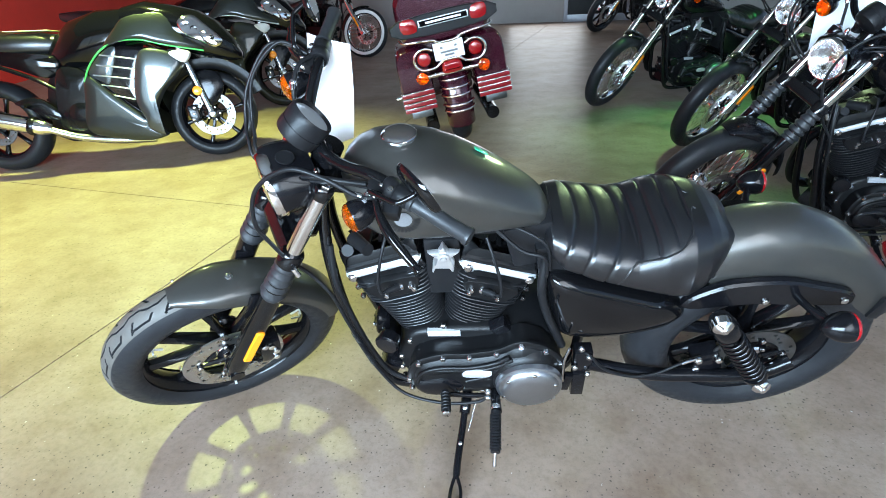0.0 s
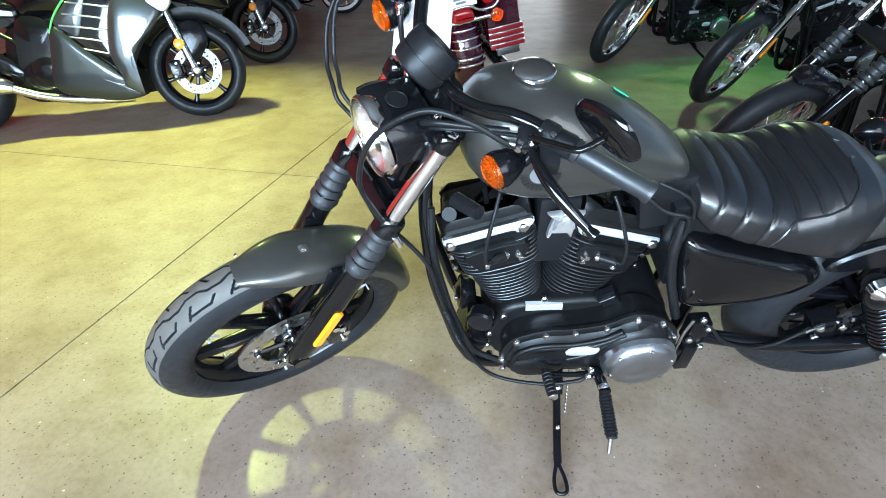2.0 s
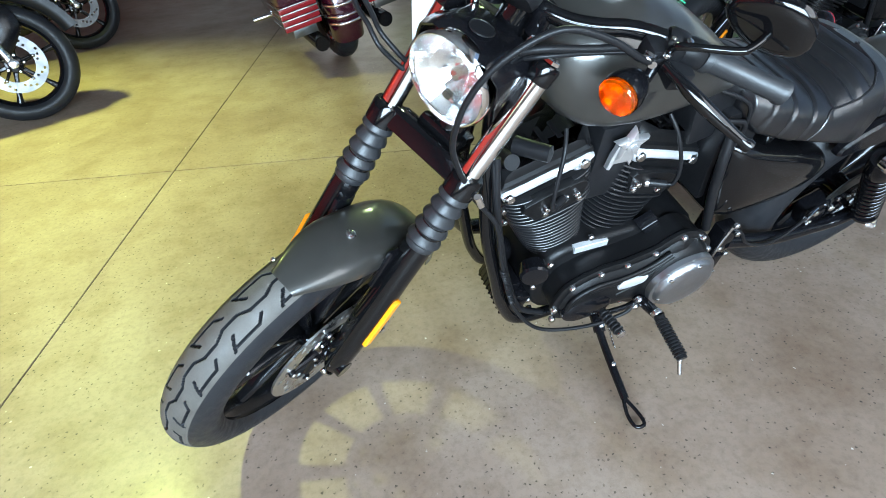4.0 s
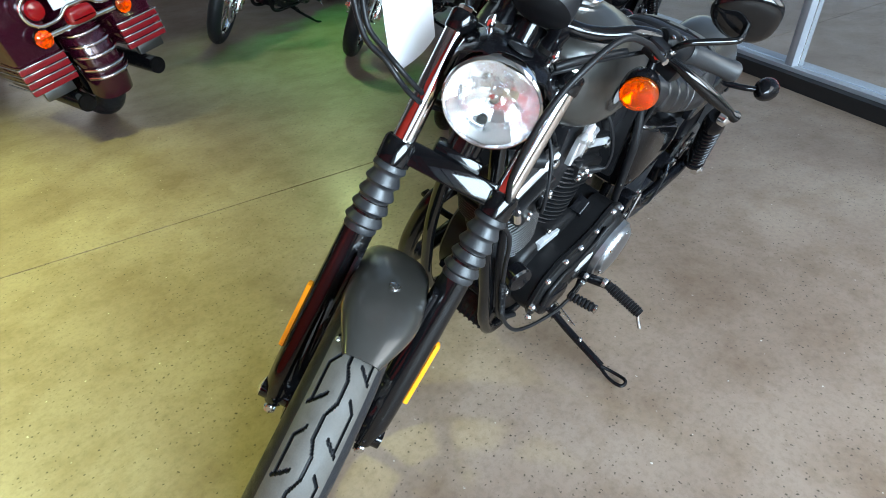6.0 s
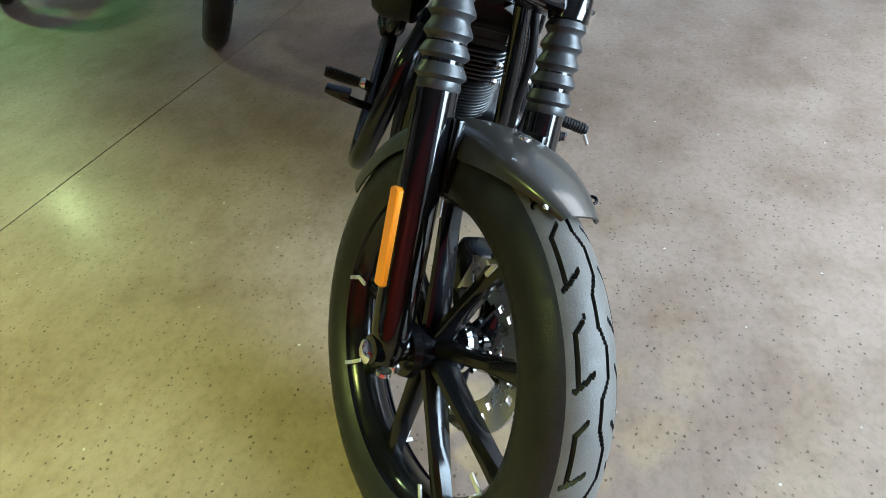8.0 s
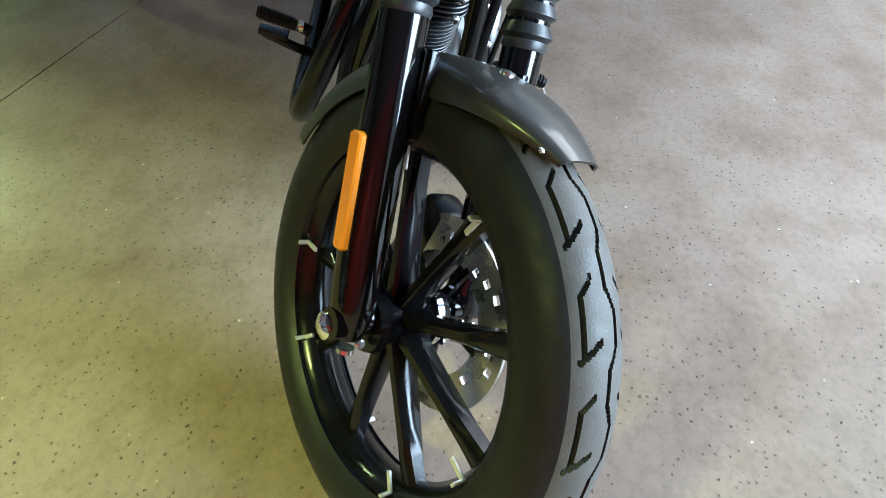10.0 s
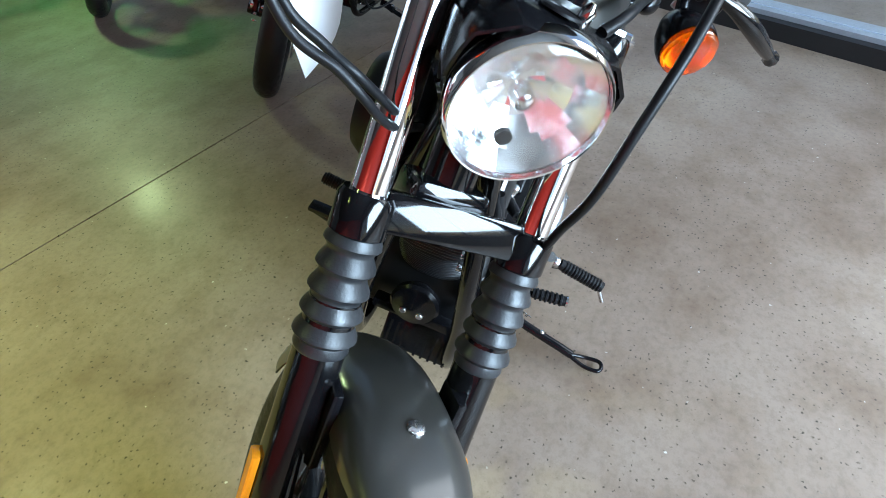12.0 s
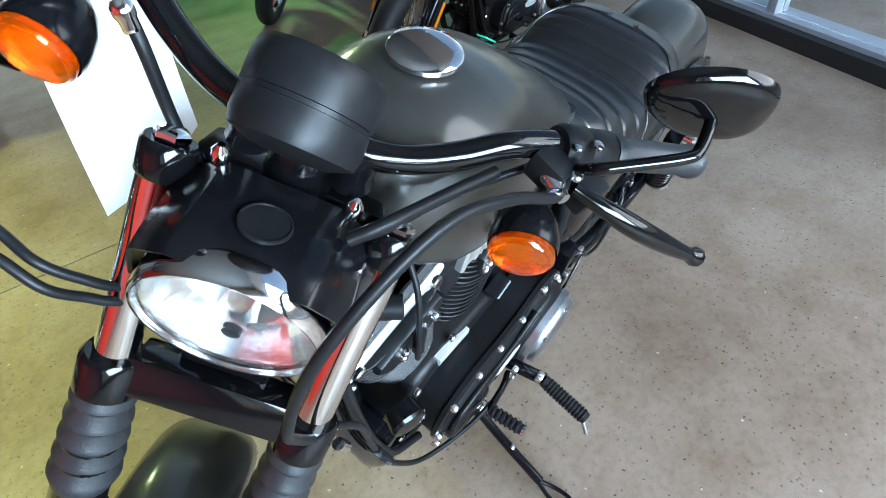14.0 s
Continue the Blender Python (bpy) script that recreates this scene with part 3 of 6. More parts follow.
def turn_signal(parent, at, axis, mat=None, m=None, name="turn_signal", r=0.036):
    """Bullet lamp: black body with an amber lens; axis points out of the lens."""
    at, axis = Vector(at), Vector(axis).normalized()
    bm = BM()
    lathe(bm, at, -axis, [(0.0, r * 0.97), (0.006, r), (0.014, r * 0.98), (0.03, r * 0.86), (0.046, r * 0.6), (0.056, r * 0.3), (0.06, 0.002)], 28, "end")
    lamp_ob = part(name, bm, satin_black, parent, m=m)
    bm = BM()
    lathe(bm, at, axis, [(0.0, r * 0.93), (-0.01, r * 0.75), (-0.017, r * 0.45), (-0.018, r * 0.2), (-0.008, r * 0.18), (-0.004, r * 0.1), (-0.003, 0.001)], 24, "end")
    part("reflector_cup", bm, lamp_mirror, lamp_ob, m=m, sharp=10)
    bm = BM()
    prof = [(0.0, r * 0.93)]
    for k in range(1, 7):
        prof.append((0.003 + 0.002 * k + (0.0012 if k % 2 else 0), r * (0.95 - 0.012 * k * k)))
    prof.append((0.018, r * 0.3))
    prof.append((0.0185, 0.001))
    lathe(bm, at, axis, prof, 28)
    part("lens", bm, mat or amber, lamp_ob, "ribbed amber lens" if mat is None else "red lens", m=m)
    return lamp_ob


def boots(bm, p, q, r, ribs=5):
    p, q = Vector(p), Vector(q)
    L = (q - p).length
    prof = [(0, r * 0.78)]
    for k in range(ribs):
        h0, g = L * (0.04 + 0.9 * k / ribs), 1 + 0.18 * k / ribs
        s = L * 0.9 / ribs
        prof += [(h0, r * 0.8 * g), (h0 + s * 0.45, r * 1.0 * g), (h0 + s * 0.62, r * 1.02 * g), (h0 + s * 0.85, r * 0.84 * g)]
    prof += [(L * 0.97, r * 1.02), (L, r * 0.96)]
    lathe(bm, p, q - p, prof, 28)


def cylinder(parent, sign):
    """One finned cylinder with head, rocker box and bolts. sign -1: the front one."""
    a = radians(16.5 if sign < 0 else 19.5)
    up = V(sign * math.sin(a), 0, math.cos(a))
    along = V(math.cos(a), 0, -sign * math.sin(a))
    O = V(-0.149, 0, 0.272) if sign < 0 else V(-0.085, 0, 0.2485)

    def at(l, y, h):
        return O + along * l + V(0, y, 0) + up * h

    # barrel core and fins
    bm = BM()
    lathe(bm, at(0, 0, 0.08), up, [(0, 0.058), (0.19, 0.062)], 28)
    barrel = part("cylinder", bm, wrinkle, parent)

    def fin(bm, h, half_l, half_y, t, power):
        n = 44
        ring = []
        for k in range(n):
            th = 2 * math.pi * k / n
            cx, sy = math.cos(th), math.sin(th)
            ring.append((half_l * math.copysign(abs(cx) ** power, cx), half_y * math.copysign(abs(sy) ** power, sy)))
        rings = [[at(l * q, y * q, h + z) for l, y in ring] for z, q in ((0, 0.985), (t * 0.3, 1.0), (t * 0.7, 1.0), (t, 0.985))]
        grid(bm, rings)

    bm = BM()
    for k in range(12):
        fin(bm, 0.1 + k * 0.0118, 0.074 + 0.0021 * k, 0.079, 0.0034, 0.8)
    part("barrel_fins", bm, fin_coat, barrel, "thin black cooling fins")
    bm = BM()
    for k in range(7):
        fin(bm, 0.247 + k * 0.0122, 0.1 + 0.0012 * k, 0.081 - 0.0008 * k, 0.0046, 0.55)
    part("head_fins", bm, fin_coat, barrel)
    bm = BM()
    slab(bm, [(-0.075, -0.062), (0.075, -0.062), (0.075, 0.062), (-0.075, 0.062)], [(0.243, 0), (0.34, 0)], at)
    part("head", bm, wrinkle, barrel)
    bm = BM()
    # smooth boss round the spark plug
    out = smooth_outline([(-0.066, 0.322), (-0.058, 0.276), (-0.04, 0.262), (0.04, 0.262), (0.06, 0.276), (0.07, 0.322)], 3)
    slab(bm, out, [(-0.06, 0), (-0.079, 0.0), (-0.083, 0.003)], lambda u, v, w: at(u, w, v))
    part("plug_boss", bm, wrinkle, barrel)
    bm = BM()
    out = smooth_outline([(-0.1, -0.05), (-0.09, -0.06), (0, -0.061), (0.09, -0.06), (0.1, -0.05), (0.1, 0.05), (0.09, 0.07), (0, 0.074), (-0.09, 0.07), (-0.1, 0.05)], 4)
    slab(bm, out, [(0.33, 0.004), (0.333, 0.0), (0.347, 0.0), (0.35, 0.003), (0.366, 0.003), (0.369, 0.0), (0.379, 0.001), (0.384, 0.008), (0.4, 0.012), (0.413, 0.02), (0.42, 0.034)], at)
    rocker = part("rocker_box", bm, wrinkle, barrel, "black ribbed rocker box")
    bm = BM()
    # raised ribs on the lid
    for k in range(4):
        box(bm, tuple(at(-0.045 + 0.03 * k, -0.012, 0.4195)), (0.012, 0.05, 0.005), (0, math.degrees(a) * sign, 0), 0.0015)
    part("lid_ribs", bm, wrinkle, rocker)
    bm = BM()
    # bright machined strip along the rocker box flange
    out = smooth_outline([(-0.098, -0.009), (-0.088, -0.011), (0.045, -0.0095), (0.056, -0.018), (0.078, -0.021), (0.092, -0.008), (0.088, 0.0125), (-0.088, 0.011), (-0.098, 0.008)], 2)
    slab(bm, out, [(-0.05, 0), (-0.06, 0.0), (-0.066, 0.0025), (-0.068, 0.006)], lambda u, v, w: at(-u if sign > 0 else u, w, 0.357 + v))
    part("flange_strip", bm, alloy, rocker, "bright machined strip")
    bm = BM()
    for l in (-0.089, 0.075):
        bolt(bm, at(-l if sign > 0 else l, -0.067, 0.354), (0, -1, 0), 0.0115, 0.009)
    for l, h, y in ((-0.022, 0.291, -0.081), (0.047, 0.293, -0.081), (-0.028, 0.278, -0.08), (0.05, 0.279, -0.08), (-0.104, 0.3, -0.045), (-0.108, 0.262, -0.045)):
        bolt(bm, at(l * (1 if sign < 0 else -1), y, h), (0, -1, 0), 0.0078, 0.011)
    part("head_bolts", bm, steel, barrel)
    bm = BM()
    # spark plug cap and lead
    p = at(-0.018 * sign, -0.082, 0.296)
    q = p + along * (0.035 * sign) + V(0, -0.022, 0.016)
    rod(bm, p, q, 0.0105, 0.0085, 14)
    tube(bm, [q, q + along * (0.012 * sign) + V(0, -0.008, 0.012), q + along * (0.012 * sign) + V(0, -0.004, 0.06), q + along * (-0.006 * sign) + V(0, 0.02, 0.12), q + along * (-0.02 * sign) + V(0, 0.05, 0.15)], 0.0044, 8)
    part("plug_lead", bm, plastic, barrel, "black spark plug lead")
    bm = BM()
    lathe(bm, p, p - q, [(-0.004, 0.0112), (0.004, 0.0112), (0.009, 0.006)], 12)
    part("plug_tip", bm, steel, barrel)


def engine(parent):
    bm = BM()
    out = smooth_outline([(-0.255, 0.25), (-0.242, 0.32), (-0.215, 0.372), (-0.14, 0.394), (0.1, 0.39), (0.185, 0.36), (0.215, 0.25), (0.2, 0.16), (0.08, 0.125), (-0.12, 0.13), (-0.22, 0.17)], 4)
    slab(bm, out, [(0.125, 0.012), (0.115, 0), (-0.085, 0.0), (-0.097, 0.006), (-0.101, 0.014)], side_xz)
    case = part("crankcase", bm, wrinkle, parent, "black wrinkle-coated crankcase")
    # primary cover: deep wall, bolted flange, then a swelling face
    bm = BM()
    out = smooth_outline([(-0.226, 0.25), (-0.214, 0.312), (-0.186, 0.345), (-0.118, 0.368), (-0.05, 0.368), (0.025, 0.381), (0.06, 0.402), (0.095, 0.414), (0.135, 0.402), (0.168, 0.38), (0.205, 0.33), (0.216, 0.25), (0.19, 0.16), (0.125, 0.13), (0.05, 0.145), (-0.02, 0.175), (-0.11, 0.185), (-0.19, 0.195)], 5)
    slab(bm, out, [(-0.095, 0.008), (-0.15, 0.006), (-0.154, 0.0), (-0.163, 0.0), (-0.166, 0.004), (-0.166, 0.02), (-0.172, 0.026), (-0.181, 0.038), (-0.184, 0.052)], side_xz)
    cover = part("primary_cover", bm, wrinkle, parent, "black ribbed primary drive cover")
    bm = BM()
    # swell behind the clutch cover
    out = smooth_outline([(0.005, 0.27), (0.02, 0.33), (0.06, 0.368), (0.115, 0.382), (0.165, 0.362), (0.198, 0.31), (0.203, 0.25), (0.18, 0.185), (0.12, 0.155), (0.055, 0.17), (0.015, 0.215)], 4)
    slab(bm, out, [(-0.166, 0.0), (-0.182, 0.008), (-0.192, 0.016), (-0.197, 0.026)], side_xz)
    part("clutch_swell", bm, wrinkle, cover)
    bm = BM()
    # long curved ribs
    for line in (((-0.196, 0.262), (-0.182, 0.305), (-0.13, 0.329), (-0.05, 0.328), (0.02, 0.345), (0.06, 0.372)), ((-0.15, 0.318), (-0.09, 0.318), (-0.02, 0.315), (0.03, 0.332), (0.07, 0.36)), ((-0.06, 0.262), (0.0, 0.283), (0.03, 0.318), (0.075, 0.347))):
        tube(bm, [(x, -0.181, z) for x, z in line], 0.007, 8, 5)
    part("cover_ribs", bm, wrinkle, cover)
    bm = BM()
    out = smooth_outline([(-0.203, 0.232), (-0.19, 0.272), (-0.115, 0.285), (-0.077, 0.262), (-0.066, 0.232), (-0.09, 0.203), (-0.165, 0.2)], 5)
    slab(bm, out, [(-0.165, 0), (-0.184, 0.002), (-0.189, 0.008), (-0.192, 0.018)], side_xz)
    part("front_boss", bm, satin_black, cover)
    bm = BM()
    lathe(bm, (0.113, -0.19, 0.268), (0, -1, 0), [(0, 0.092), (0.018, 0.09), (0.02, 0.082), (0.029, 0.079), (0.034, 0.072), (0.038, 0.05), (0.04, 0.02), (0.0405, 0.001)], 56)
    part("clutch_cover", bm, clutch_metal, cover, "round satin metal clutch cover")
    bm = BM()
    for k in range(6):
        a = 2 * math.pi * (k + 0.35) / 6
        bolt(bm, (0.113 + 0.074 * math.cos(a), -0.22, 0.268 + 0.074 * math.sin(a)), (0, -1, 0), 0.006, 0.005)
    part("cover_screws", bm, steel, cover)
    bm = BM()
    slab(bm, smooth_outline([(-0.069, 0.306), (-0.057, 0.322), (0.004, 0.32), (0.014, 0.305), (0.0, 0.288), (-0.059, 0.29)], 4), [(-0.175, 0), (-0.188, 0.001), (-0.19, 0.004)], side_xz)
    part("inspection_plate", bm, alloy, cover, "small oval alloy plate")
    bm = BM()
    for x, z in ((-0.218, 0.215), (-0.221, 0.26), (-0.188, 0.334), (-0.119, 0.356), (-0.047, 0.356), (0.026, 0.369), (0.092, 0.401), (0.158, 0.375), (0.2, 0.315), (-0.015, 0.19), (0.06, 0.155)):
        bolt(bm, (x, -0.162, z), (0, -1, 0), 0.0088, 0.013)
    for x, z in ((0.112, 0.16), (0.185, 0.187)):
        bolt(bm, (x, -0.19, z), (0, -1, 0), 0.007, 0.008)
    part("cover_bolts", bm, steel, cover)
    bm = BM()
    # bright plate below the vee
    slab(bm, smooth_outline([(-0.16, 0.373), (-0.069, 0.369), (-0.07, 0.389), (-0.16, 0.393)], 1), [(-0.09, 0), (-0.104, 0), (-0.105, 0.001)], side_xz)
    part("engine_plate", bm, alloy, case, "bright plate between the cylinders")
    bm = BM()
    for x, z, y in ((-0.213, 0.35, -0.097), (-0.115, 0.404, -0.09), (-0.246, 0.275, -0.095), (-0.25, 0.22, -0.095), (-0.245, 0.185, -0.1), (-0.27, 0.31, -0.08)):
        bolt(bm, (x, y, z), (0, -1, 0), 0.0088, 0.01)
    part("case_bolts", bm, steel, case)
    bm = BM()
    # angled sensor cover behind the rear barrel
    slab(bm, [(0.01, 0.4), (0.05, 0.425), (0.072, 0.395), (0.03, 0.372)], [(-0.08, 0), (-0.108, 0.002), (-0.112, 0.006)], side_xz)
    part("sensor_cover", bm, satin_black, case)
    cylinder(parent, -1)
    cylinder(parent, 1)
    bm = BM()
    # bright star shaped bracket high in the vee
    pts = []
    for k in range(10):
        a, r = 2 * math.pi * k / 10 + 0.3, (0.042 if k % 2 == 0 else 0.021)
        pts.append((-0.095 + r * math.cos(a), 0.673 + r * math.sin(a)))
    slab(bm, pts, [(-0.08, 0), (-0.088, 0.001), (-0.094, 0.007)], side_xz)
    slab(bm, [(-0.128, 0.61), (-0.118, 0.622), (-0.085, 0.62), (-0.074, 0.608), (-0.07, 0.64), (-0.08, 0.675), (-0.114, 0.675), (-0.124, 0.64)], [(-0.07, 0), (-0.081, 0.0), (-0.085, 0.004)], side_xz)
    lathe(bm, (-0.095, -0.092, 0.673), (0, -1, 0), [(0, 0.016), (0.006, 0.014), (0.007, 0.008), (0.012, 0.007), (0.013, 0.001)], 12)
    part("engine_mount", bm, cast_alloy, parent, "bright cast top engine mount")
    bm = BM()
    for p, q in (((-0.32, -0.03, 0.69), (-0.275, -0.085, 0.7)), ((-0.33, 0.0, 0.64), (-0.335, -0.055, 0.672))):
        rod(bm, p, q, 0.018, 0.016, 14)
    part("ignition_coil", bm, plastic, parent)
    bm = BM()
    lathe(bm, (-0.265, -0.1, 0.375), (-0.3, -1, 0), [(0, 0.03), (0.03, 0.034), (0.036, 0.03), (0.038, 0.01)], 22)
    part("oil_filter", bm, satin_black, parent, "black oil filter")
    bm = BM()
    lathe(bm, (-0.3, 0.0, 0.33), (-1, 0, 0.15), [(-0.02, 0.03), (0.0, 0.045), (0.012, 0.047), (0.018, 0.042), (0.02, 0.03), (0.026, 0.02), (0.028, 0.001)], 28)
    horn = part("horn", bm, satin_black, parent, "round black horn between the frame tubes")
    bm = BM()
    for y in (-0.016, 0.016):
        bolt(bm, (-0.325, y, 0.325), (-1, 0, 0.15), 0.007, 0.006)
    part("case_bolts", bm, steel, horn)
    bm = BM()
    box(bm, (-0.285, 0.0, 0.27), (0.03, 0.16, 0.02), (0, 15, 0), 0.004)
    part("horn_bracket", bm, satin_black, horn)
    bm = BM()
    box(bm, (-0.285, -0.03, 0.215), (0.05, 0.15, 0.08), (0, 25, 0), 0.008)
    part("regulator", bm, satin_black, parent, "black finned voltage regulator")
    bm = BM()
    for k in range(9):
        box(bm, (-0.307, -0.092 + 0.0155 * k, 0.213), (0.012, 0.005, 0.06), (0, 25, 0))
    part("regulator_fins", bm, satin_black, parent)


def sportster(name, root, steer, label, group="", paint=None, hero=True, front="cast", gaiters=True, front_paint=None, legs=None, white=False):
    """A cruiser: frame, engine, wheels, tank, seat and front end, x towards its tail, y to its right."""
    paint = paint or paint_grey
    S = steering(steer)
    bike = thing(name, root, label, "motorcycle", group)
    FC = V(-0.787, 0.010, 0.287) if hero else V(-0.793, 0, 0.318)
    RC = V(0.725, -0.05, 0.283) if hero else V(0.757, -0.012, 0.318)

    # frame
    bm = BM()
    for s in (1, -1):
        tube(bm, [(-0.37, s * 0.02, 0.82), (-0.385, s * 0.05, 0.68), (-0.378, s * 0.075, 0.5), (-0.352, s * 0.09, 0.36), (-0.318, s * 0.097, 0.22), (-0.26, s * 0.1, 0.14), (-0.1, s * 0.095, 0.125), (0.15, s * 0.09, 0.14), (0.25, s * 0.08, 0.22), (0.27, s * 0.08, 0.45), (0.33, s * 0.09, 0.62), (0.55, s * 0.11, 0.6)], 0.015, 12)
    tube(bm, [(-0.4, 0, 0.86), (-0.2, 0, 0.8), (0.1, 0, 0.7), (0.3, 0, 0.66)], 0.022, 12)
    rod(bm, V(-0.325, 0, 0.95), V(-0.445, 0, 0.74), 0.031, n=20)
    part("frame", bm, paint_black, bike, "black tubular frame")
    engine(bike)

    # tank
    xs = [-0.318, -0.31, -0.295, -0.27, -0.235, -0.195, -0.15, -0.1, -0.05, 0.0, 0.05, 0.095, 0.13, 0.15, 0.158]
    tz = [0.875, 0.9, 0.925, 0.945, 0.957, 0.96, 0.957, 0.942, 0.92, 0.89, 0.855, 0.82, 0.79, 0.768, 0.755]
    bz = [0.86, 0.83, 0.80, 0.772, 0.752, 0.742, 0.738, 0.738, 0.74, 0.742, 0.742, 0.74, 0.736, 0.73, 0.742]
    wd = [0.02, 0.05, 0.08, 0.105, 0.123, 0.131, 0.134, 0.132, 0.126, 0.116, 0.104, 0.09, 0.074, 0.058, 0.03]
    tx = list(np.linspace(-0.318, 0.158, 42))
    rings = []
    for x in tx:
        t, b, w = (float(np.interp(x, xs, q)) for q in (tz, bz, wd))
        ring = []
        for k in range(36):
            a = 2 * math.pi * k / 36
            y = w * math.copysign(abs(math.sin(a)) ** 0.78, math.sin(a))
            c = math.cos(a)
            mid = b + (t - b) * 0.36
            z = mid + (t - mid) * abs(c) ** 0.9 if c > 0 else mid - (mid - b) * abs(c) ** 0.55
            ring.append(V(x, y, z))
        rings.append(ring)
    bm = BM()
    grid(bm, rings)
    tank = part("fuel_tank", bm, paint, bike, "satin charcoal fuel tank" if hero else "", sharp=60)
    bm = BM()
    top = V(-0.172, 0.0, 0.955)
    lathe(bm, top, (0.03, 0, 1), [(-0.012, 0.034), (0.001, 0.035), (0.003, 0.032), (0.006, 0.039), (0.011, 0.0395), (0.014, 0.037), (0.016, 0.028), (0.0165, 0.002)], 36)
    part("fuel_cap", bm, chrome, tank, "round chrome fuel cap")
    if hero:
        # decal on the tank side: a fan of dark feathers round a pale shield
        bm = BM()
        for s in (-1,):
            for k in range(13):
                a = radians(190 + k * 14)
                d, t = V(math.cos(a), 0, math.sin(a)), V(-math.sin(a), 0, math.cos(a))
                o = V(-0.17, s * 0.134, 0.835)
                q = [o + d * 0.024 - t * 0.0018, o + d * 0.024 + t * 0.0018, o + d * 0.037 + t * 0.0028, o + d * 0.037 - t * 0.0028]
                f = [bm.verts.new(V(p.x, -0.1345, p.z)) for p in q]
                bm.faces.new(f)
        part("tank_decal", bm, decal, tank, "dark feathered tank emblem")
        bm = BM()
        lathe(bm, (-0.17, -0.1335, 0.835), (0, -1, 0), [(0, 0.02), (0.0012, 0.0195), (0.0013, 0.001)], 28)
        part("tank_badge", bm, decal_light, tank, "pale round emblem")
        bm = BM()
        box(bm, (0.005, 0.03, 0.8895), (0.034, 0.014, 0.002), (-8, 33, 0), 0.0004)
        part("sticker", bm, green_decal, tank, "small green sticker")

    # seat
    sx = [0.148, 0.16, 0.19, 0.27, 0.32, 0.355, 0.39, 0.42, 0.45, 0.48, 0.52, 0.545, 0.565, 0.582, 0.592]
    st = [0.738, 0.75, 0.748, 0.722, 0.708, 0.703, 0.717, 0.731, 0.739, 0.742, 0.735, 0.725, 0.713, 0.7, 0.695]
    sb = [0.69, 0.67, 0.64, 0.612, 0.602, 0.59, 0.578, 0.566, 0.554, 0.547, 0.565, 0.595, 0.63, 0.665, 0.68]
    sw = [0.09, 0.118, 0.138, 0.155, 0.161, 0.165, 0.168, 0.17, 0.169, 0.166, 0.15, 0.132, 0.113, 0.09, 0.07]
    grooves = [(0.227, 0.18), (0.278, 0.23), (0.335, 0.284), (0.367, 0.352), (0.4, 0.405), (0.438, 0.453), (0.478, 0.499)]
    px, pz = [0.3, 0.316, 0.332, 0.348, 0.396, 0.448, 0.477, 0.5, 0.53], [0.6, 0.632, 0.664, 0.681, 0.691, 0.712, 0.734, 0.762, 0.8]

    def seat_point(x, a):
        t, b, w = (float(np.interp(x, sx, q)) for q in (st, sb, sw))
        c, s = math.cos(a), math.sin(a)
        mid = b + (t - b) * 0.35
        z = mid + (t - mid) * abs(c) ** 0.72 if c > 0 else mid - (mid - b) * abs(c) ** 0.5
        dip, roll = 0.0, 1.0
        if c > -0.75 and (x < 0.316 or z > float(np.interp(x, px, pz)) + 0.003):
            near = 1.0
            for top, low in grooves:
                d = abs(x - (top + (low - top) * min(1.0, abs(a if a < math.pi else 2 * math.pi - a) / 1.75)))
                dip = max(dip, math.exp(-((d / 0.0036) ** 2)))
                near = min(near, d / 0.024)
            roll = min(1.0, near)
        y = w * math.copysign(abs(s) ** 0.62, s)
        k = 1 - 0.024 * dip + 0.006 * (roll - 1)
        return V(x, y * k, z - max(c, 0) * (0.0045 * dip + 0.0014 * (1 - roll)))

    rings = []
    for x in np.linspace(0.148, 0.592, 220 if hero else 70):
        rings.append([seat_point(float(x), 2 * math.pi * k / 56) for k in range(56)])
    bm = BM()
    grid(bm, rings)
    seat = part("seat", bm, leather, bike, "black tuck-and-roll vinyl solo seat", sharp=60)
    if hero:
        for s in (1, -1):
            bm = BM()
            line = []
            for x in np.linspace(0.312, 0.5, 16):
                z = float(np.interp(x, px, pz))
                a = min((radians(q) for q in range(4, 176, 2)), key=lambda q: abs(seat_point(float(x), q).z - z))
                p = seat_point(float(x), a)
                line.append(V(p.x, s * p.y, p.z))
            tube(bm, line, 0.0026, 6, 2)
            part("piping", bm, leather, seat)

    # rear mudguard
    path = [(0.50, 0.66), (0.56, 0.69), (0.62, 0.708), (0.68, 0.715), (0.74, 0.712), (0.8, 0.694), (0.86, 0.664), (0.92, 0.622), (0.97, 0.575), (1.02, 0.518), (1.055, 0.46)]
    pts = [(p.x, p.z) for p in curve([(x, 0, z) for x, z in path], 3)]
    bm = BM()
    rows = fender_rows(pts, lambda f: 0.098, lambda f: 0.172 - 0.085 * f * f, 25)
    rows = [[p + V(0, -0.03, 0) for p in row] for row in rows]
    shell(bm, rows, 0.003)
    part("rear_fender", bm, paint, bike, "satin charcoal rear mudguard" if hero else "", sharp=50)
    bm = BM()
    for s in (1, -1):
        out = smooth_outline([(0.49, 0.545), (0.557, 0.588), (0.618, 0.601), (0.715, 0.601), (0.793, 0.58), (0.868, 0.556), (0.888, 0.53), (0.866, 0.508), (0.745, 0.515), (0.64, 0.522), (0.5, 0.512)], 4)
        slab(bm, out, [(s * 0.13 - 0.002, 0), (s * 0.148, 0), (s * 0.154, 0.006)], side_xz)
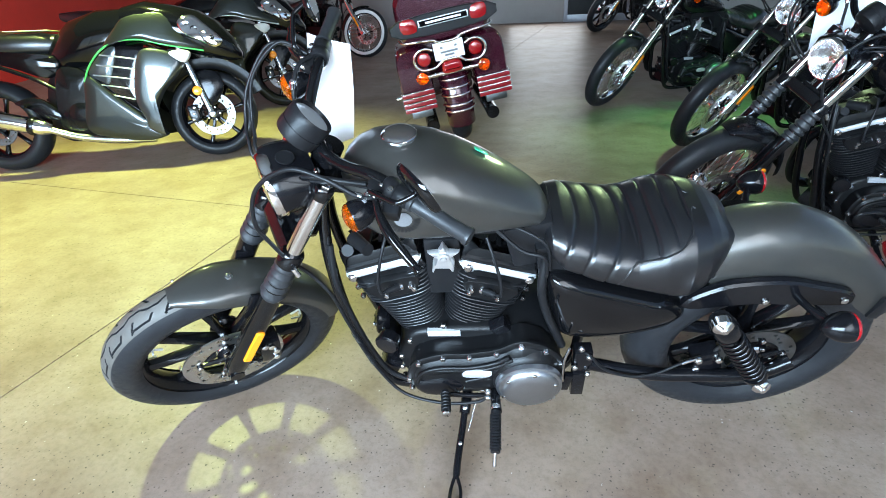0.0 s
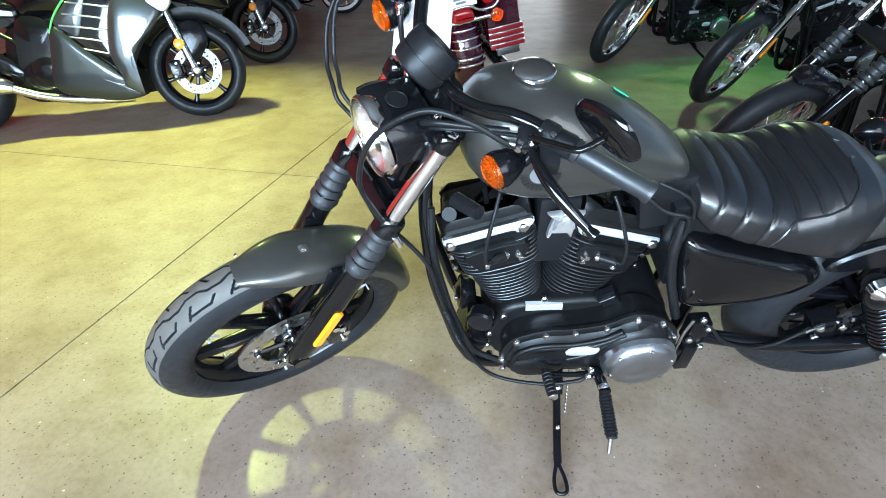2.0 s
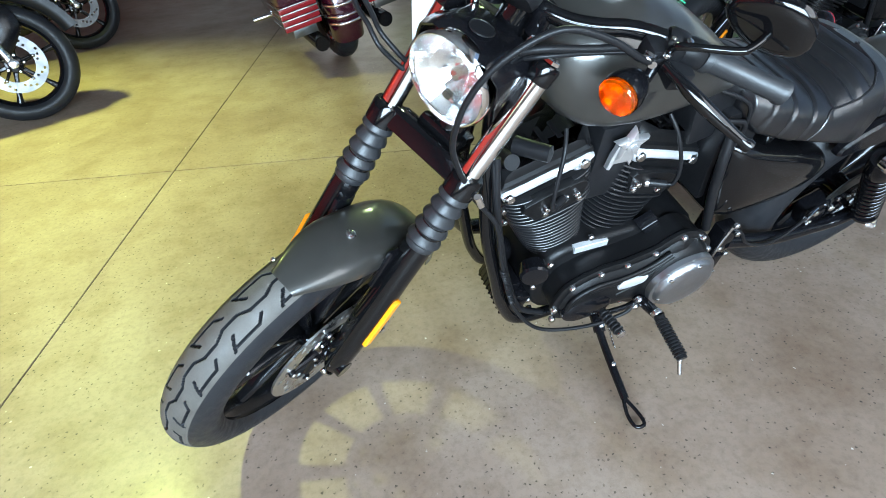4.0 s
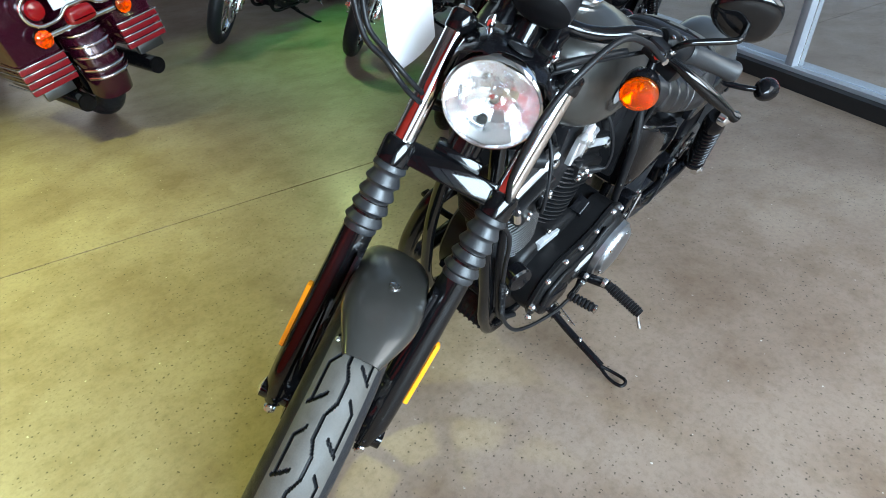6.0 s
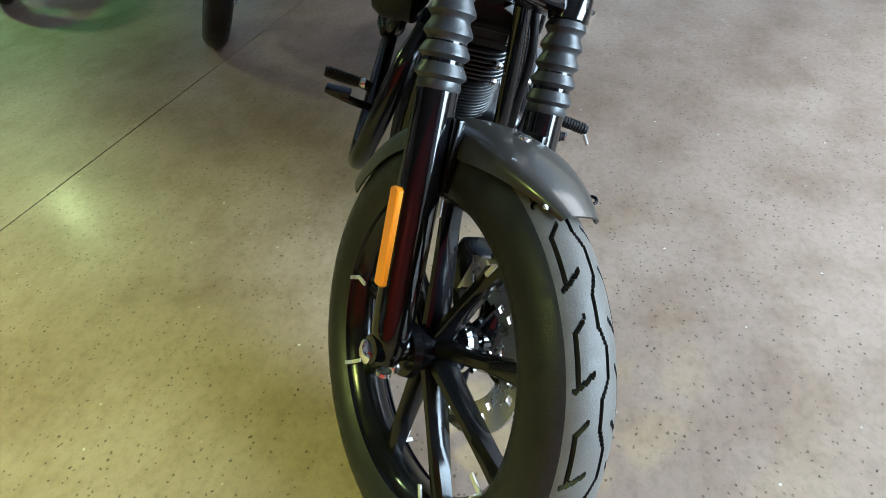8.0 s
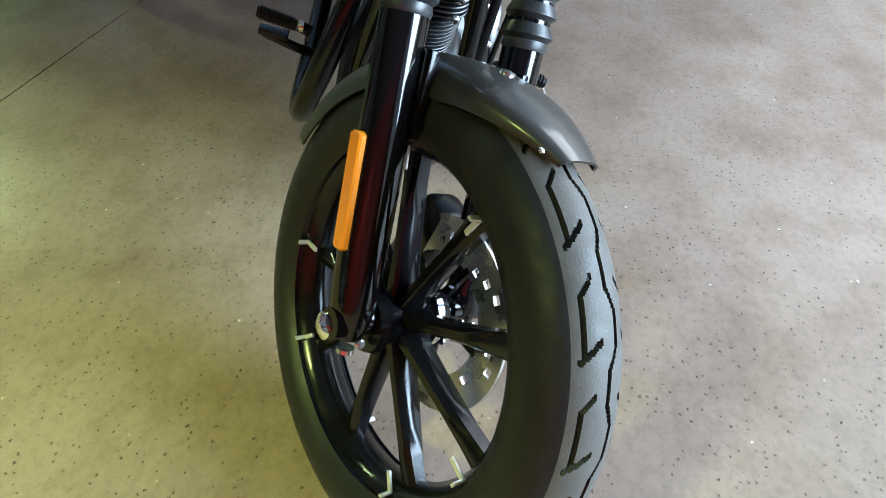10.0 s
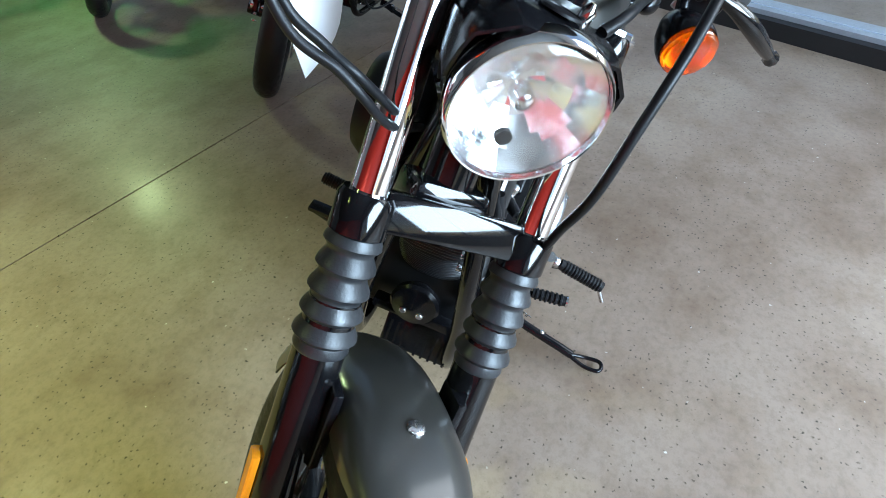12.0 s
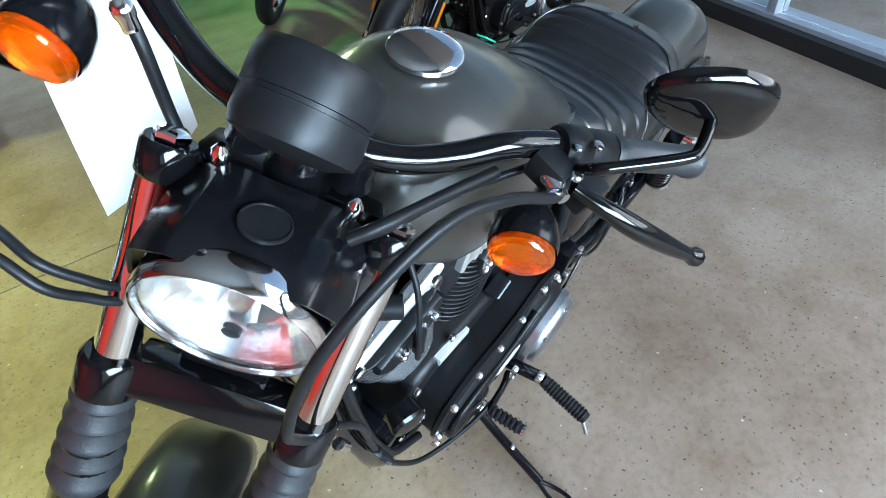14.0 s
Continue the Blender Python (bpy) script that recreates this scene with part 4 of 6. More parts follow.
    strut = part("fender_strut", bm, satin_black, bike, "black mudguard struts")
    bm = BM()
    for x, z in ((0.675, 0.537), (0.861, 0.53)):
        bolt(bm, (x, -0.153, z), (0, -1, 0), 0.009, 0.007)
    part("strut_bolts", bm, steel, strut)
    turn_signal(bike, (0.803, -0.26, 0.57), (1, 0, 0), red_lens, name="rear_turn_signal")
    turn_signal(bike, (0.803, 0.26, 0.57), (1, 0, 0), red_lens, name="rear_turn_signal")
    bm = BM()
    for s in (1, -1):
        tube(bm, [(0.74, s * 0.14, 0.552), (0.75, s * 0.2, 0.562), (0.775, s * 0.25, 0.57)], 0.009, 8)
    part("signal_stalk", bm, satin_black, bike)
    bm = BM()
    box(bm, (0.985, -0.13, 0.465), (0.03, 0.012, 0.07), (0, 15, 0), 0.003)
    part("plate_bracket", bm, plastic, bike)
    bm = BM()
    lathe(bm, (1.045, 0, 0.53), (1, 0, 0.3), [(0, 0.03), (0.02, 0.032), (0.035, 0.02), (0.04, 0.002)], 20)
    part("tail_lamp", bm, red_lens, bike, "small red tail lamp")

    # oil tank, battery side cover
    bm = BM()
    out = smooth_outline([(0.15, 0.605), (0.18, 0.622), (0.24, 0.603), (0.33, 0.57), (0.42, 0.535), (0.485, 0.508), (0.517, 0.463), (0.474, 0.413), (0.36, 0.38), (0.21, 0.384), (0.172, 0.462)], 4)
    dome(bm, out, [(0.0, 1.0), (-0.1, 1.0), (-0.113, 0.985), (-0.126, 0.945), (-0.137, 0.88), (-0.145, 0.78), (-0.151, 0.6), (-0.154, 0.3), (-0.155, 0.05)], side_xz)
    part("side_cover", bm, paint_black, bike, "gloss black oil tank cover", sharp=50)
    bm = BM()
    dome(bm, out, [(0.004, 1.0), (0.11, 1.0), (0.13, 0.97), (0.14, 0.8), (0.142, 0.1)], side_xz)
    part("side_cover", bm, paint_black, bike)
    # hoses in front of the cover
    bm = BM()
    tube(bm, [(0.03, -0.09, 0.755), (0.09, -0.115, 0.705), (0.14, -0.125, 0.69), (0.15, -0.12, 0.63), (0.138, -0.12, 0.575)], 0.005, 10)
    tube(bm, [(0.06, -0.08, 0.76), (0.12, -0.105, 0.74), (0.15, -0.115, 0.71), (0.158, -0.118, 0.64)], 0.0042, 8)
    tube(bm, [(0.15, -0.1, 0.66), (0.14, -0.125, 0.58), (0.158, -0.13, 0.49), (0.185, -0.13, 0.41), (0.206, -0.13, 0.35)], 0.0115, 12)
    part("hose", bm, plastic, bike, "black rubber hoses")
    bm = BM()
    box(bm, (0.19, 0, 0.57), (0.1, 0.2, 0.26), (0, -8, 0), 0.012)
    box(bm, (-0.1, 0.0, 0.6), (0.09, 0.12, 0.2), (0, 0, 0), 0.012)
    box(bm, (-0.03, 0, 0.725), (0.26, 0.1, 0.05), (0, 0, 0), 0.01)
    box(bm, (0.12, 0, 0.68), (0.12, 0.15, 0.13), (0, -12, 0), 0.012)
    part("electrics_box", bm, plastic, bike, "black battery and electrics box")

    # swingarm, shocks, rear wheel
    bm = BM()
    for s in (1, -1):
        tube(bm, [(0.28, s * 0.15, 0.287), (0.45, s * 0.16, 0.242), (0.6, s * 0.163, 0.232), (0.69, s * 0.165, 0.232), (0.76, s * 0.165, 0.25), (0.82, s * 0.16, 0.285)], 0.019, 10)
    part("swingarm", bm, satin_black, bike)
    for s in (1, -1):
        p, q = V(0.548, s * 0.21, 0.545), V(0.727, s * 0.2, 0.262)
        bm = BM()
        rod(bm, p, q, 0.012, n=12)
        d = q - p
        lathe(bm, p, d, [(0, 0.026), (0.03, 0.032), (0.06, 0.033), (0.066, 0.03), (0.07, 0.012)], 22)
        lathe(bm, p + d * 0.87, d, [(0, 0.033), (0.012, 0.033), (0.02, 0.024), (0.04, 0.016)], 20)
        shock = part("shock_absorber", bm, satin_black, bike)
        bm = BM()
        coil = []
        L = d.length
        for k in range(10 * 14 + 1):
            a = 2 * math.pi * k / 14
            si, u, ax = frame_of(d)
            coil.append(p + ax * (0.075 + (L * 0.87 - 0.075) * k / 140) + (si * math.cos(a) + u * math.sin(a)) * 0.0275)
        tube(bm, coil, 0.0052, 8, 1)
        part("coil_spring", bm, paint_black, shock, "glossy black coil spring")
        bm = BM()
        for o in (p, q):
            lathe(bm, o + V(0, s * 0.005, 0), (0, s, 0), [(0, 0.024), (0.02, 0.024), (0.026, 0.019), (0.03, 0.012), (0.034, 0.008)], 18)
        part("shock_bolt", bm, chrome, shock, "chrome domed shock bolt")
    build_wheel(bike, RC, 0.331 if hero else 0.324, 0.08, 0.212, satin_black, style="cast", spokes=9, disc_side=-1, disc_r=0.112, hub_half=0.085, name="rear_wheel", disc_mat=disc_dark)
    bm = BM()
    box(bm, (0.61, -0.125, 0.265), (0.075, 0.05, 0.085), (0, -20, 0), 0.012)
    box(bm, (0.6, -0.15, 0.262), (0.05, 0.012, 0.05), (0, -20, 0), 0.005)
    cal = part("rear_caliper", bm, satin_black, bike)
    bm = BM()
    for x, z in ((0.578, 0.29), (0.632, 0.292), (0.62, 0.235), (0.58, 0.25)):
        bolt(bm, (x, -0.152, z), (0, -1, 0), 0.011, 0.01)
    part("caliper_bolts", bm, chrome, cal)
    bm = BM()
    tube(bm, [(0.585, -0.15, 0.3), (0.52, -0.17, 0.3), (0.46, -0.18, 0.272), (0.39, -0.185, 0.27), (0.32, -0.18, 0.3), (0.28, -0.175, 0.35), (0.262, -0.16, 0.352), (0.25, -0.15, 0.31)], 0.004, 8)
    part("brake_hose", bm, plastic, bike)
    bm = BM()
    tube(bm, [(0.58, -0.152, 0.302), (0.545, -0.163, 0.304), (0.525, -0.169, 0.302)], 0.0065, 8)
    part("hose_fitting", bm, chrome, bike)
    bm = BM()
    lathe(bm, (0.72, -0.12, 0.315), (0, -1, 0), [(0, 0.02), (0.025, 0.02), (0.03, 0.014)], 6)
    part("axle_nut", bm, steel, bike)
    bm = BM()
    box(bm, (0.257, -0.155, 0.21), (0.036, 0.035, 0.105), (0, 0, 0), 0.005)
    box(bm, (0.262, -0.145, 0.31), (0.05, 0.04, 0.09), (0, 0, 0), 0.006)
    box(bm, (0.225, -0.16, 0.215), (0.022, 0.02, 0.07), (0, 8, 0), 0.004)
    part("side_bracket", bm, satin_black, bike)
    bm = BM()
    for x, z in ((0.25, 0.385), (0.274, 0.346), (0.278, 0.264), (0.24, 0.3)):
        bolt(bm, (x, -0.168, z), (0, -1, 0), 0.0085, 0.009)
    tube(bm, [(0.215, -0.185, 0.41), (0.205, -0.187, 0.36), (0.205, -0.186, 0.29), (0.21, -0.18, 0.25)], 0.004, 8)
    part("bracket_bolts", bm, steel, bike)

    # exhaust on the right side
    bm = BM()
    tube(bm, [(-0.27, 0.09, 0.53), (-0.33, 0.12, 0.47), (-0.338, 0.16, 0.31), (-0.28, 0.185, 0.2), (-0.1, 0.195, 0.18), (0.2, 0.2, 0.21), (0.3, 0.2, 0.24)], 0.022, 14)
    tube(bm, [(0.06, 0.09, 0.53), (0.1, 0.14, 0.48), (0.1, 0.17, 0.36), (0.2, 0.19, 0.29), (0.35, 0.2, 0.28)], 0.022, 14)
    ex = part("exhaust", bm, satin_black, bike, "black exhaust pipes")
    bm = BM()
    for z0, z1 in ((0.24, 0.26), (0.33, 0.36)):
        lathe(bm, (0.25, 0.205, z0), V(0.75, 0, z1 - z0), [(0, 0.025), (0.05, 0.042), (0.68, 0.044), (0.75, 0.04), (0.752, 0.03)], 24)
    part("muffler", bm, satin_black, ex)
    bm = BM()
    lathe(bm, (-0.1, 0.1, 0.56), (0, 1, 0), [(0, 0.05), (0.03, 0.095), (0.09, 0.098), (0.11, 0.085), (0.115, 0.04), (0.116, 0.001)], 36)
    part("air_cleaner", bm, wrinkle, bike, "round black air cleaner")

    # pegs, shifter and side stand
    bm = BM()
    tube(bm, [(0.02, -0.15, 0.2), (0.02, -0.22, 0.225), (0.022, -0.265, 0.24)], 0.014, 10)
    tube(bm, [(0.02, 0.15, 0.18), (0.02, 0.2, 0.195), (0.02, 0.238, 0.205)], 0.014, 10)
    part("peg_mount", bm, satin_black, bike)
    for s in (-1, 1):
        p, q = (V(0.018, -0.265, 0.242), V(0.012, -0.375, 0.228)) if s < 0 else (V(0.018, 0.24, 0.206), V(0.014, 0.33, 0.218))
        bm = BM()
        rod(bm, p, q, 0.0135, 0.013, 14)
        peg = part("foot_peg", bm, plastic, bike, "ribbed black rubber foot peg")
        bm = BM()
        for k in range(12):
            o = p.lerp(q, 0.1 + 0.86 * k / 12)
            lathe(bm, o, q - p, [(0, 0.0145), (0.001, 0.016), (0.0035, 0.016), (0.0045, 0.0145)], 14)
        part("peg_ribs", bm, plastic, peg)
        bm = BM()
        lathe(bm, p - V(0, s * 0.004, 0), (0, -s, 0.0), [(0, 0.012), (0.004, 0.014), (0.012, 0.014), (0.016, 0.008)], 12)
        part("peg_pivot", bm, steel, peg)
        if s < 0:
            bm = BM()
            rod(bm, q - V(0, -0.006, 0.006), q - V(0.004, 0.018, 0.04), 0.0055, n=10)
            part("peg_feeler", bm, steel, peg)
    bm = BM()
    tube(bm, [(0.0, -0.195, 0.21), (-0.04, -0.205, 0.225), (-0.1, -0.212, 0.245), (-0.118, -0.22, 0.262)], 0.007, 8)
    shifter = part("gear_lever", bm, satin_black, bike)
    bm = BM()
    p, q = V(-0.118, -0.215, 0.266), V(-0.114, -0.285, 0.275)
    rod(bm, p, q, 0.011, n=12)
    toe = part("toe_peg", bm, plastic, shifter, "ribbed rubber toe peg")
    bm = BM()
    for k in range(6):
        lathe(bm, p.lerp(q, 0.08 + 0.88 * k / 6), q - p, [(0, 0.012), (0.001, 0.0138), (0.0045, 0.0138), (0.006, 0.012)], 12)
    part("peg_ribs", bm, plastic, shifter)
    bm = BM()
    bolt(bm, q, q - p, 0.012, 0.006)
    bolt(bm, (0.0, -0.2, 0.21), (0, -1, 0), 0.01, 0.012)
    bolt(bm, (0.0, -0.2, 0.24), (0, -1, 0), 0.009, 0.012)
    part("lever_bolts", bm, steel, shifter)
    bm = BM()
    tube(bm, [(-0.1, 0.19, 0.22), (-0.12, 0.23, 0.238), (-0.118, 0.29, 0.252)], 0.01, 8)
    box(bm, (-0.117, 0.27, 0.257), (0.03, 0.06, 0.012), (0, 0, 0), 0.004)
    part("brake_pedal", bm, satin_black, bike)
    bm = BM()
    tube(bm, [(-0.06, -0.13, 0.13), (-0.066, -0.17, 0.125), (-0.072, -0.2, 0.115)], 0.016, 10)
    a = [V(-0.07, -0.185, 0.118), V(-0.078, -0.24, 0.106), V(-0.088, -0.3, 0.1), V(-0.094, -0.34, 0.096), V(-0.098, -0.375, 0.09)]
    tube(bm, a, 0.0105, 10)
    # looped foot
    loop = [V(-0.098, -0.37, 0.088), V(-0.087, -0.41, 0.086), V(-0.088, -0.442, 0.092), V(-0.101, -0.45, 0.094), V(-0.115, -0.442, 0.092), V(-0.113, -0.41, 0.086), V(-0.1, -0.37, 0.088)]
    tube(bm, loop, 0.0048, 8)
    stand = part("side_stand", bm, satin_black, bike, "black side stand with a looped foot, folded out")
    bm = BM()
    bolt(bm, (-0.068, -0.19, 0.135), (0, -0.3, 1), 0.009, 0.006)
    bolt(bm, (-0.085, -0.29, 0.11), (0, -0.3, 1), 0.006, 0.004)
    coil = [V(-0.03, -0.14, 0.125) + V(-0.03, -0.11, -0.012) * (k / 120) + V(0, 0.005 * math.cos(k * 0.6), 0.005 * math.sin(k * 0.6)) for k in range(121)]
    tube(bm, coil, 0.0012, 5, 1)
    part("stand_spring", bm, steel, stand)

    # ---- front end, built straight and turned about the steering axis ----
    build_wheel(bike, FC, 0.338 if hero else 0.328, 0.056 if hero else 0.05, 0.242, satin_black if front == "cast" else chrome, m=S, style=front, fine=hero, hub_half=0.062, disc_r=0.146, white=white)
    bm = BM()
    rod(bm, FC + V(0, -0.115, 0), FC + V(0, 0.105, 0), 0.011, n=14)
    lathe(bm, FC + V(0, -0.114, 0), (0, -1, 0), [(0, 0.017), (0.008, 0.017), (0.012, 0.012)], 14)
    lathe(bm, FC + V(0, 0.104, 0), (0, 1, 0), [(0, 0.013), (0.006, 0.018), (0.014, 0.018), (0.02, 0.008)], 14)
    part("front_axle", bm, chrome, bike, m=S)
    for s in (1, -1):
        y = s * 0.096
        bm = BM()
        a, b = leg(0.66, y), leg(0.27, y)
        lathe(bm, a, b - a, [(0, 0.027), (0.02, 0.0275), (0.15, 0.029), (0.2, 0.0305), (0.36, 0.031), (0.4, 0.03), (0.43, 0.026), (0.452, 0.018)], 24)
        rod(bm, leg(0.3, y) - V(0, 0.03, 0), leg(0.3, y) + V(0, 0.03, 0), 0.021, n=14)
        fl = part("fork_leg", bm, legs or paint_black, bike, "chrome fork lower leg" if legs else "black fork lower leg", m=S)
        bm = BM()
        rod(bm, leg(0.64, y), leg(0.93, y), 0.0195, n=28)
        part("fork_tube", bm, chrome, fl, "chrome fork tube", m=S)
        if gaiters:
            bm = BM()
            boots(bm, leg(0.728, y), leg(0.61, y), 0.0295, 5)
            part("fork_boot", bm, rubber, fl, "black ribbed rubber fork boot", m=S)
        bm = BM()
        c = leg(0.441, s * 0.129, 0.0)
        d = (leg(0.5, 0) - leg(0.4, 0)).normalized()
        out = [(-0.067, -0.0115), (0.067, -0.0115), (0.071, -0.006), (0.071, 0.006), (0.067, 0.0115), (-0.067, 0.0115), (-0.071, 0.006), (-0.071, -0.006)]
        t = V(d.z, 0, -d.x)
        slab(bm, out, [(-0.004, 0), (0.002, 0), (0.0045, 0.002)], lambda u, v, w: c + d * u + t * v + V(0, s * w, 0))
        part("reflector", bm, orange_reflector, fl, "orange reflector strip", m=S)
        bm = BM()
        lathe(bm, leg(0.268, y), leg(0.26, y) - leg(0.3, y), [(0, 0.012), (0.006, 0.012), (0.008, 0.006)], 12)
        bolt(bm, leg(0.285, y, 0.028), leg(0.285, y, 0.05) - leg(0.285, y), 0.007, 0.006)
        part("pinch_bolt", bm, steel, fl, m=S)
        # upper clamp, cap
        bm = BM()
        a, b = leg(0.91, y), leg(0.938, y)
        lathe(bm, a, b - a, [(0, 0.0205), (0.003, 0.0225), (0.028, 0.0225), (0.032, 0.02)], 26)
        part("upper_clamp", bm, paint_black, fl, m=S)
        bm = BM()
        lathe(bm, b, b - a, [(0, 0.015), (0.005, 0.015), (0.008, 0.011), (0.009, 0.001)], 6)
        part("fork_cap", bm, chrome, fl, "chrome hex fork cap", m=S)
    bm = BM()
    for s in (1, -1):
        a, b = leg(0.717, s * 0.096), leg(0.757, s * 0.096)
        lathe(bm, a, b - a, [(0, 0.0245), (0.004, 0.0295), (0.04, 0.0295), (0.046, 0.0255)], 26)
    a = leg(0.737, 0)
    box(bm, tuple(a + V(0.01, 0, 0.0)), (0.048, 0.16, 0.042), (0, 41, 0), 0.006)
    box(bm, tuple(a + V(0.055, 0, -0.005)), (0.07, 0.09, 0.04), (0, 30, 0), 0.01)
    part("lower_yoke", bm, paint_black, bike, "gloss black lower triple clamp", m=S)
    bm = BM()
    a = leg(0.935, 0)
    box(bm, tuple(a + V(0.035, 0, -0.035)), (0.06, 0.17, 0.025), (0, 30, 0), 0.008)
    part("upper_yoke", bm, satin_black, bike, m=S)

    # headlamp
    hc, ax = V(-0.478, 0, 0.888), V(-1, 0, 0.04).normalized()
    bm = BM()
    lathe(bm, hc, -ax, [(0, 0.072), (0.012, 0.074), (0.05, 0.0705), (0.08, 0.056), (0.1, 0.033), (0.108, 0.002)], 40, "end")
    headlamp = part("headlamp", bm, satin_black, bike, "round headlamp with a black bucket", m=S)
    bm = BM()
    lathe(bm, hc, ax, [(-0.014, 0.0758), (-0.008, 0.0781), (0.004, 0.0781), (0.01, 0.0767), (0.013, 0.0747), (0.0125, 0.0732), (0.007, 0.0725), (-0.004, 0.0728), (-0.012, 0.074), (-0.014, 0.0758)], 56, caps=False)
    part("trim_ring", bm, chrome, headlamp, "chrome trim ring", m=S)
    bm = BM()
    # faceted reflector bowl
    s_, u_, a_ = frame_of(ax)
    rings = []
    for q in range(9):
        f = q / 8
        ring = []
        for k in range(40):
            th = 2 * math.pi * k / 40
            r = 0.072 * (1 - f) + 0.012 * f
            h = 0.004 - 0.05 * math.sin(f * math.pi / 2) + 0.0022 * (((k // 4) + q // 3) % 2) * (0 < f < 1)
            ring.append(hc + a_ * h + (s_ * math.cos(th) + u_ * math.sin(th)) * r)
        rings.append(ring)
    grid(bm, rings, True, "end")
    part("lamp_bowl", bm, lamp_mirror, headlamp, "faceted mirror bowl", m=S, sharp=8)
    bm = BM()
    lathe(bm, hc - a_ * 0.03, a_, [(0, 0.011), (0.012, 0.011), (0.02, 0.009), (0.024, 0.002)], 16)
    part("bulb_shield", bm, steel, headlamp, m=S)
    bm = BM()
    lathe(bm, hc - a_ * 0.008 - V(0, 0, 0.037), a_, [(0, 0.0085), (0.006, 0.0085), (0.007, 0.002)], 16)
    part("pilot_bulb", bm, plastic, headlamp, m=S)
    bm = BM()
    prof = [(0.006 + 0.014 * math.cos(f * math.pi / 2), 0.0718 * math.sin(f * math.pi / 2)) for f in [k / 9 for k in range(10)]]
    prof2 = [(h - 0.002, r) for h, r in prof]
    lathe(bm, hc, ax, prof2 + prof[::-1], 48, caps=False)
    gl = part("lens", bm, lens_glass, headlamp, "clear glass lens", m=S, sharp=80)
    gl.visible_shadow = False

    # visor between the fork tubes
    rows = []
    for q in range(13):
        f = q / 12
        x = -0.378 - 0.095 * f
        zt = 0.942 + 0.026 * f - 0.012 * f**5
        hw = 0.074
        row = []
        for y, dz in ((-1.14, -0.07), (-1.13, -0.04), (-1.08, -0.024), (-0.72, -0.002), (-0.66, 0.0), (-0.35, 0.001), (0, 0.001), (0.35, 0.001), (0.66, 0.0), (0.72, -0.002), (1.08, -0.024), (1.13, -0.04), (1.14, -0.07)):
            row.append(V(x - 0.008 * (1 - y * y) * f, y * hw, zt + dz))
        rows.append(row)
    bm = BM()
    shell(bm, rows, -0.004)
    visor = part("visor", bm, satin_black, bike, "satin black headlamp visor", m=S, sharp=50)
    bm = BM()
    lathe(bm, (-0.428, 0, 0.9575), (0.25, 0, 1), [(0, 0.021), (0.0022, 0.0205), (0.0026, 0.019), (0.0014, 0.0185), (0.0008, 0.001)], 32)
    part("visor_badge", bm, plastic, visor, m=S)
    bm = BM()
    for s in (1, -1):
        lathe(bm, V(-0.378, s * 0.056, 0.94), (0.1, 0, 1), [(0, 0.008), (0.01, 0.008), (0.013, 0.006), (0.018, 0.003)], 12)
    part("visor_bolts", bm, chrome, visor, m=S)

    # instrument
    sc, sa = V(-0.374, 0.001, 1.02), V(0.8, 0, 0.6).normalized()
    bm = BM()
    lathe(bm, sc, sa, [(-0.03, 0.002), (-0.029, 0.028), (-0.022, 0.046), (-0.012, 0.0485), (0.0, 0.048), (0.004, 0.048), (0.0045, 0.0466), (0.008, 0.0466), (0.0085, 0.0485), (0.028, 0.0485), (0.037, 0.047), (0.041, 0.0445), (0.037, 0.042), (0.031, 0.041)], 48)
    speedo = part("speedometer", bm, plastic, bike, "black round speedometer", m=S)
    # the dial's paleness is a painted-in reflection on its glass
    bm = BM()
    lathe(bm, sc, sa, [(0.031, 0.0415), (0.0335, 0.04), (0.034, 0.001)], 40)
    part("dial_glass", bm, dial_sheen, speedo, "dial glass with a pale window reflection painted in", m=S)

    # handlebar
    bm = BM()
    bar = lambda s: [(-0.35, s * 0.0, 0.985), (-0.349, s * 0.05, 0.985), (-0.337, s * 0.085, 0.986), (-0.318, s * 0.12, 0.993), (-0.295, s * 0.155, 1.004), (-0.271, s * 0.195, 1.006), (-0.25, s * 0.24, 1.002), (-0.178, s * 0.365, 0.984)]
    for s in (1, -1):
        tube(bm, bar(s), 0.0128, 14)
    hb = part("handlebar", bm, paint_black, bike, "gloss black handlebar", m=S)
    bm = BM()
    for s in (1, -1):
        p = V(-0.348, s * 0.044, 0.946)
        lathe(bm, p, V(0, 0, 1), [(0, 0.02), (0.015, 0.017), (0.028, 0.019), (0.044, 0.017), (0.047, 0.002)], 16)
    part("riser", bm, satin_black, hb, m=S)
    for s in (1, -1):
        a, b = V(-0.243, s * 0.254, 1.0), V(-0.172, s * 0.374, 0.983)
        bm = BM()
        lathe(bm, a, b - a, [(0, 0.019), (0.004, 0.0205), (0.01, 0.0205), (0.012, 0.0165), (0.126, 0.0165), (0.13, 0.019), (0.138, 0.019), (0.14, 0.012)], 22)
        part("grip", bm, rubber, hb, "black rubber grip", m=S)
        p = V(-0.272, s * 0.2, 1.004)
        bm = BM()
        lathe(bm, p, (a - p), [(0, 0.02), (0.004, 0.023), (0.026, 0.023), (0.03, 0.02), (0.036, 0.021), (0.058, 0.021), (0.062, 0.018)], 22)
        box(bm, tuple(p + V(-0.022, 0, -0.004)), (0.03, 0.035, 0.028), (0, 0, s * 30), 0.005)
        box(bm, tuple(p + V(-0.005, s * 0.04, -0.024)), (0.035, 0.045, 0.03), (0, 0, s * 35), 0.006)
        perch = part("switch_housing", bm, plastic, hb, "black switch housing and lever perch", m=S)
        bm = BM()
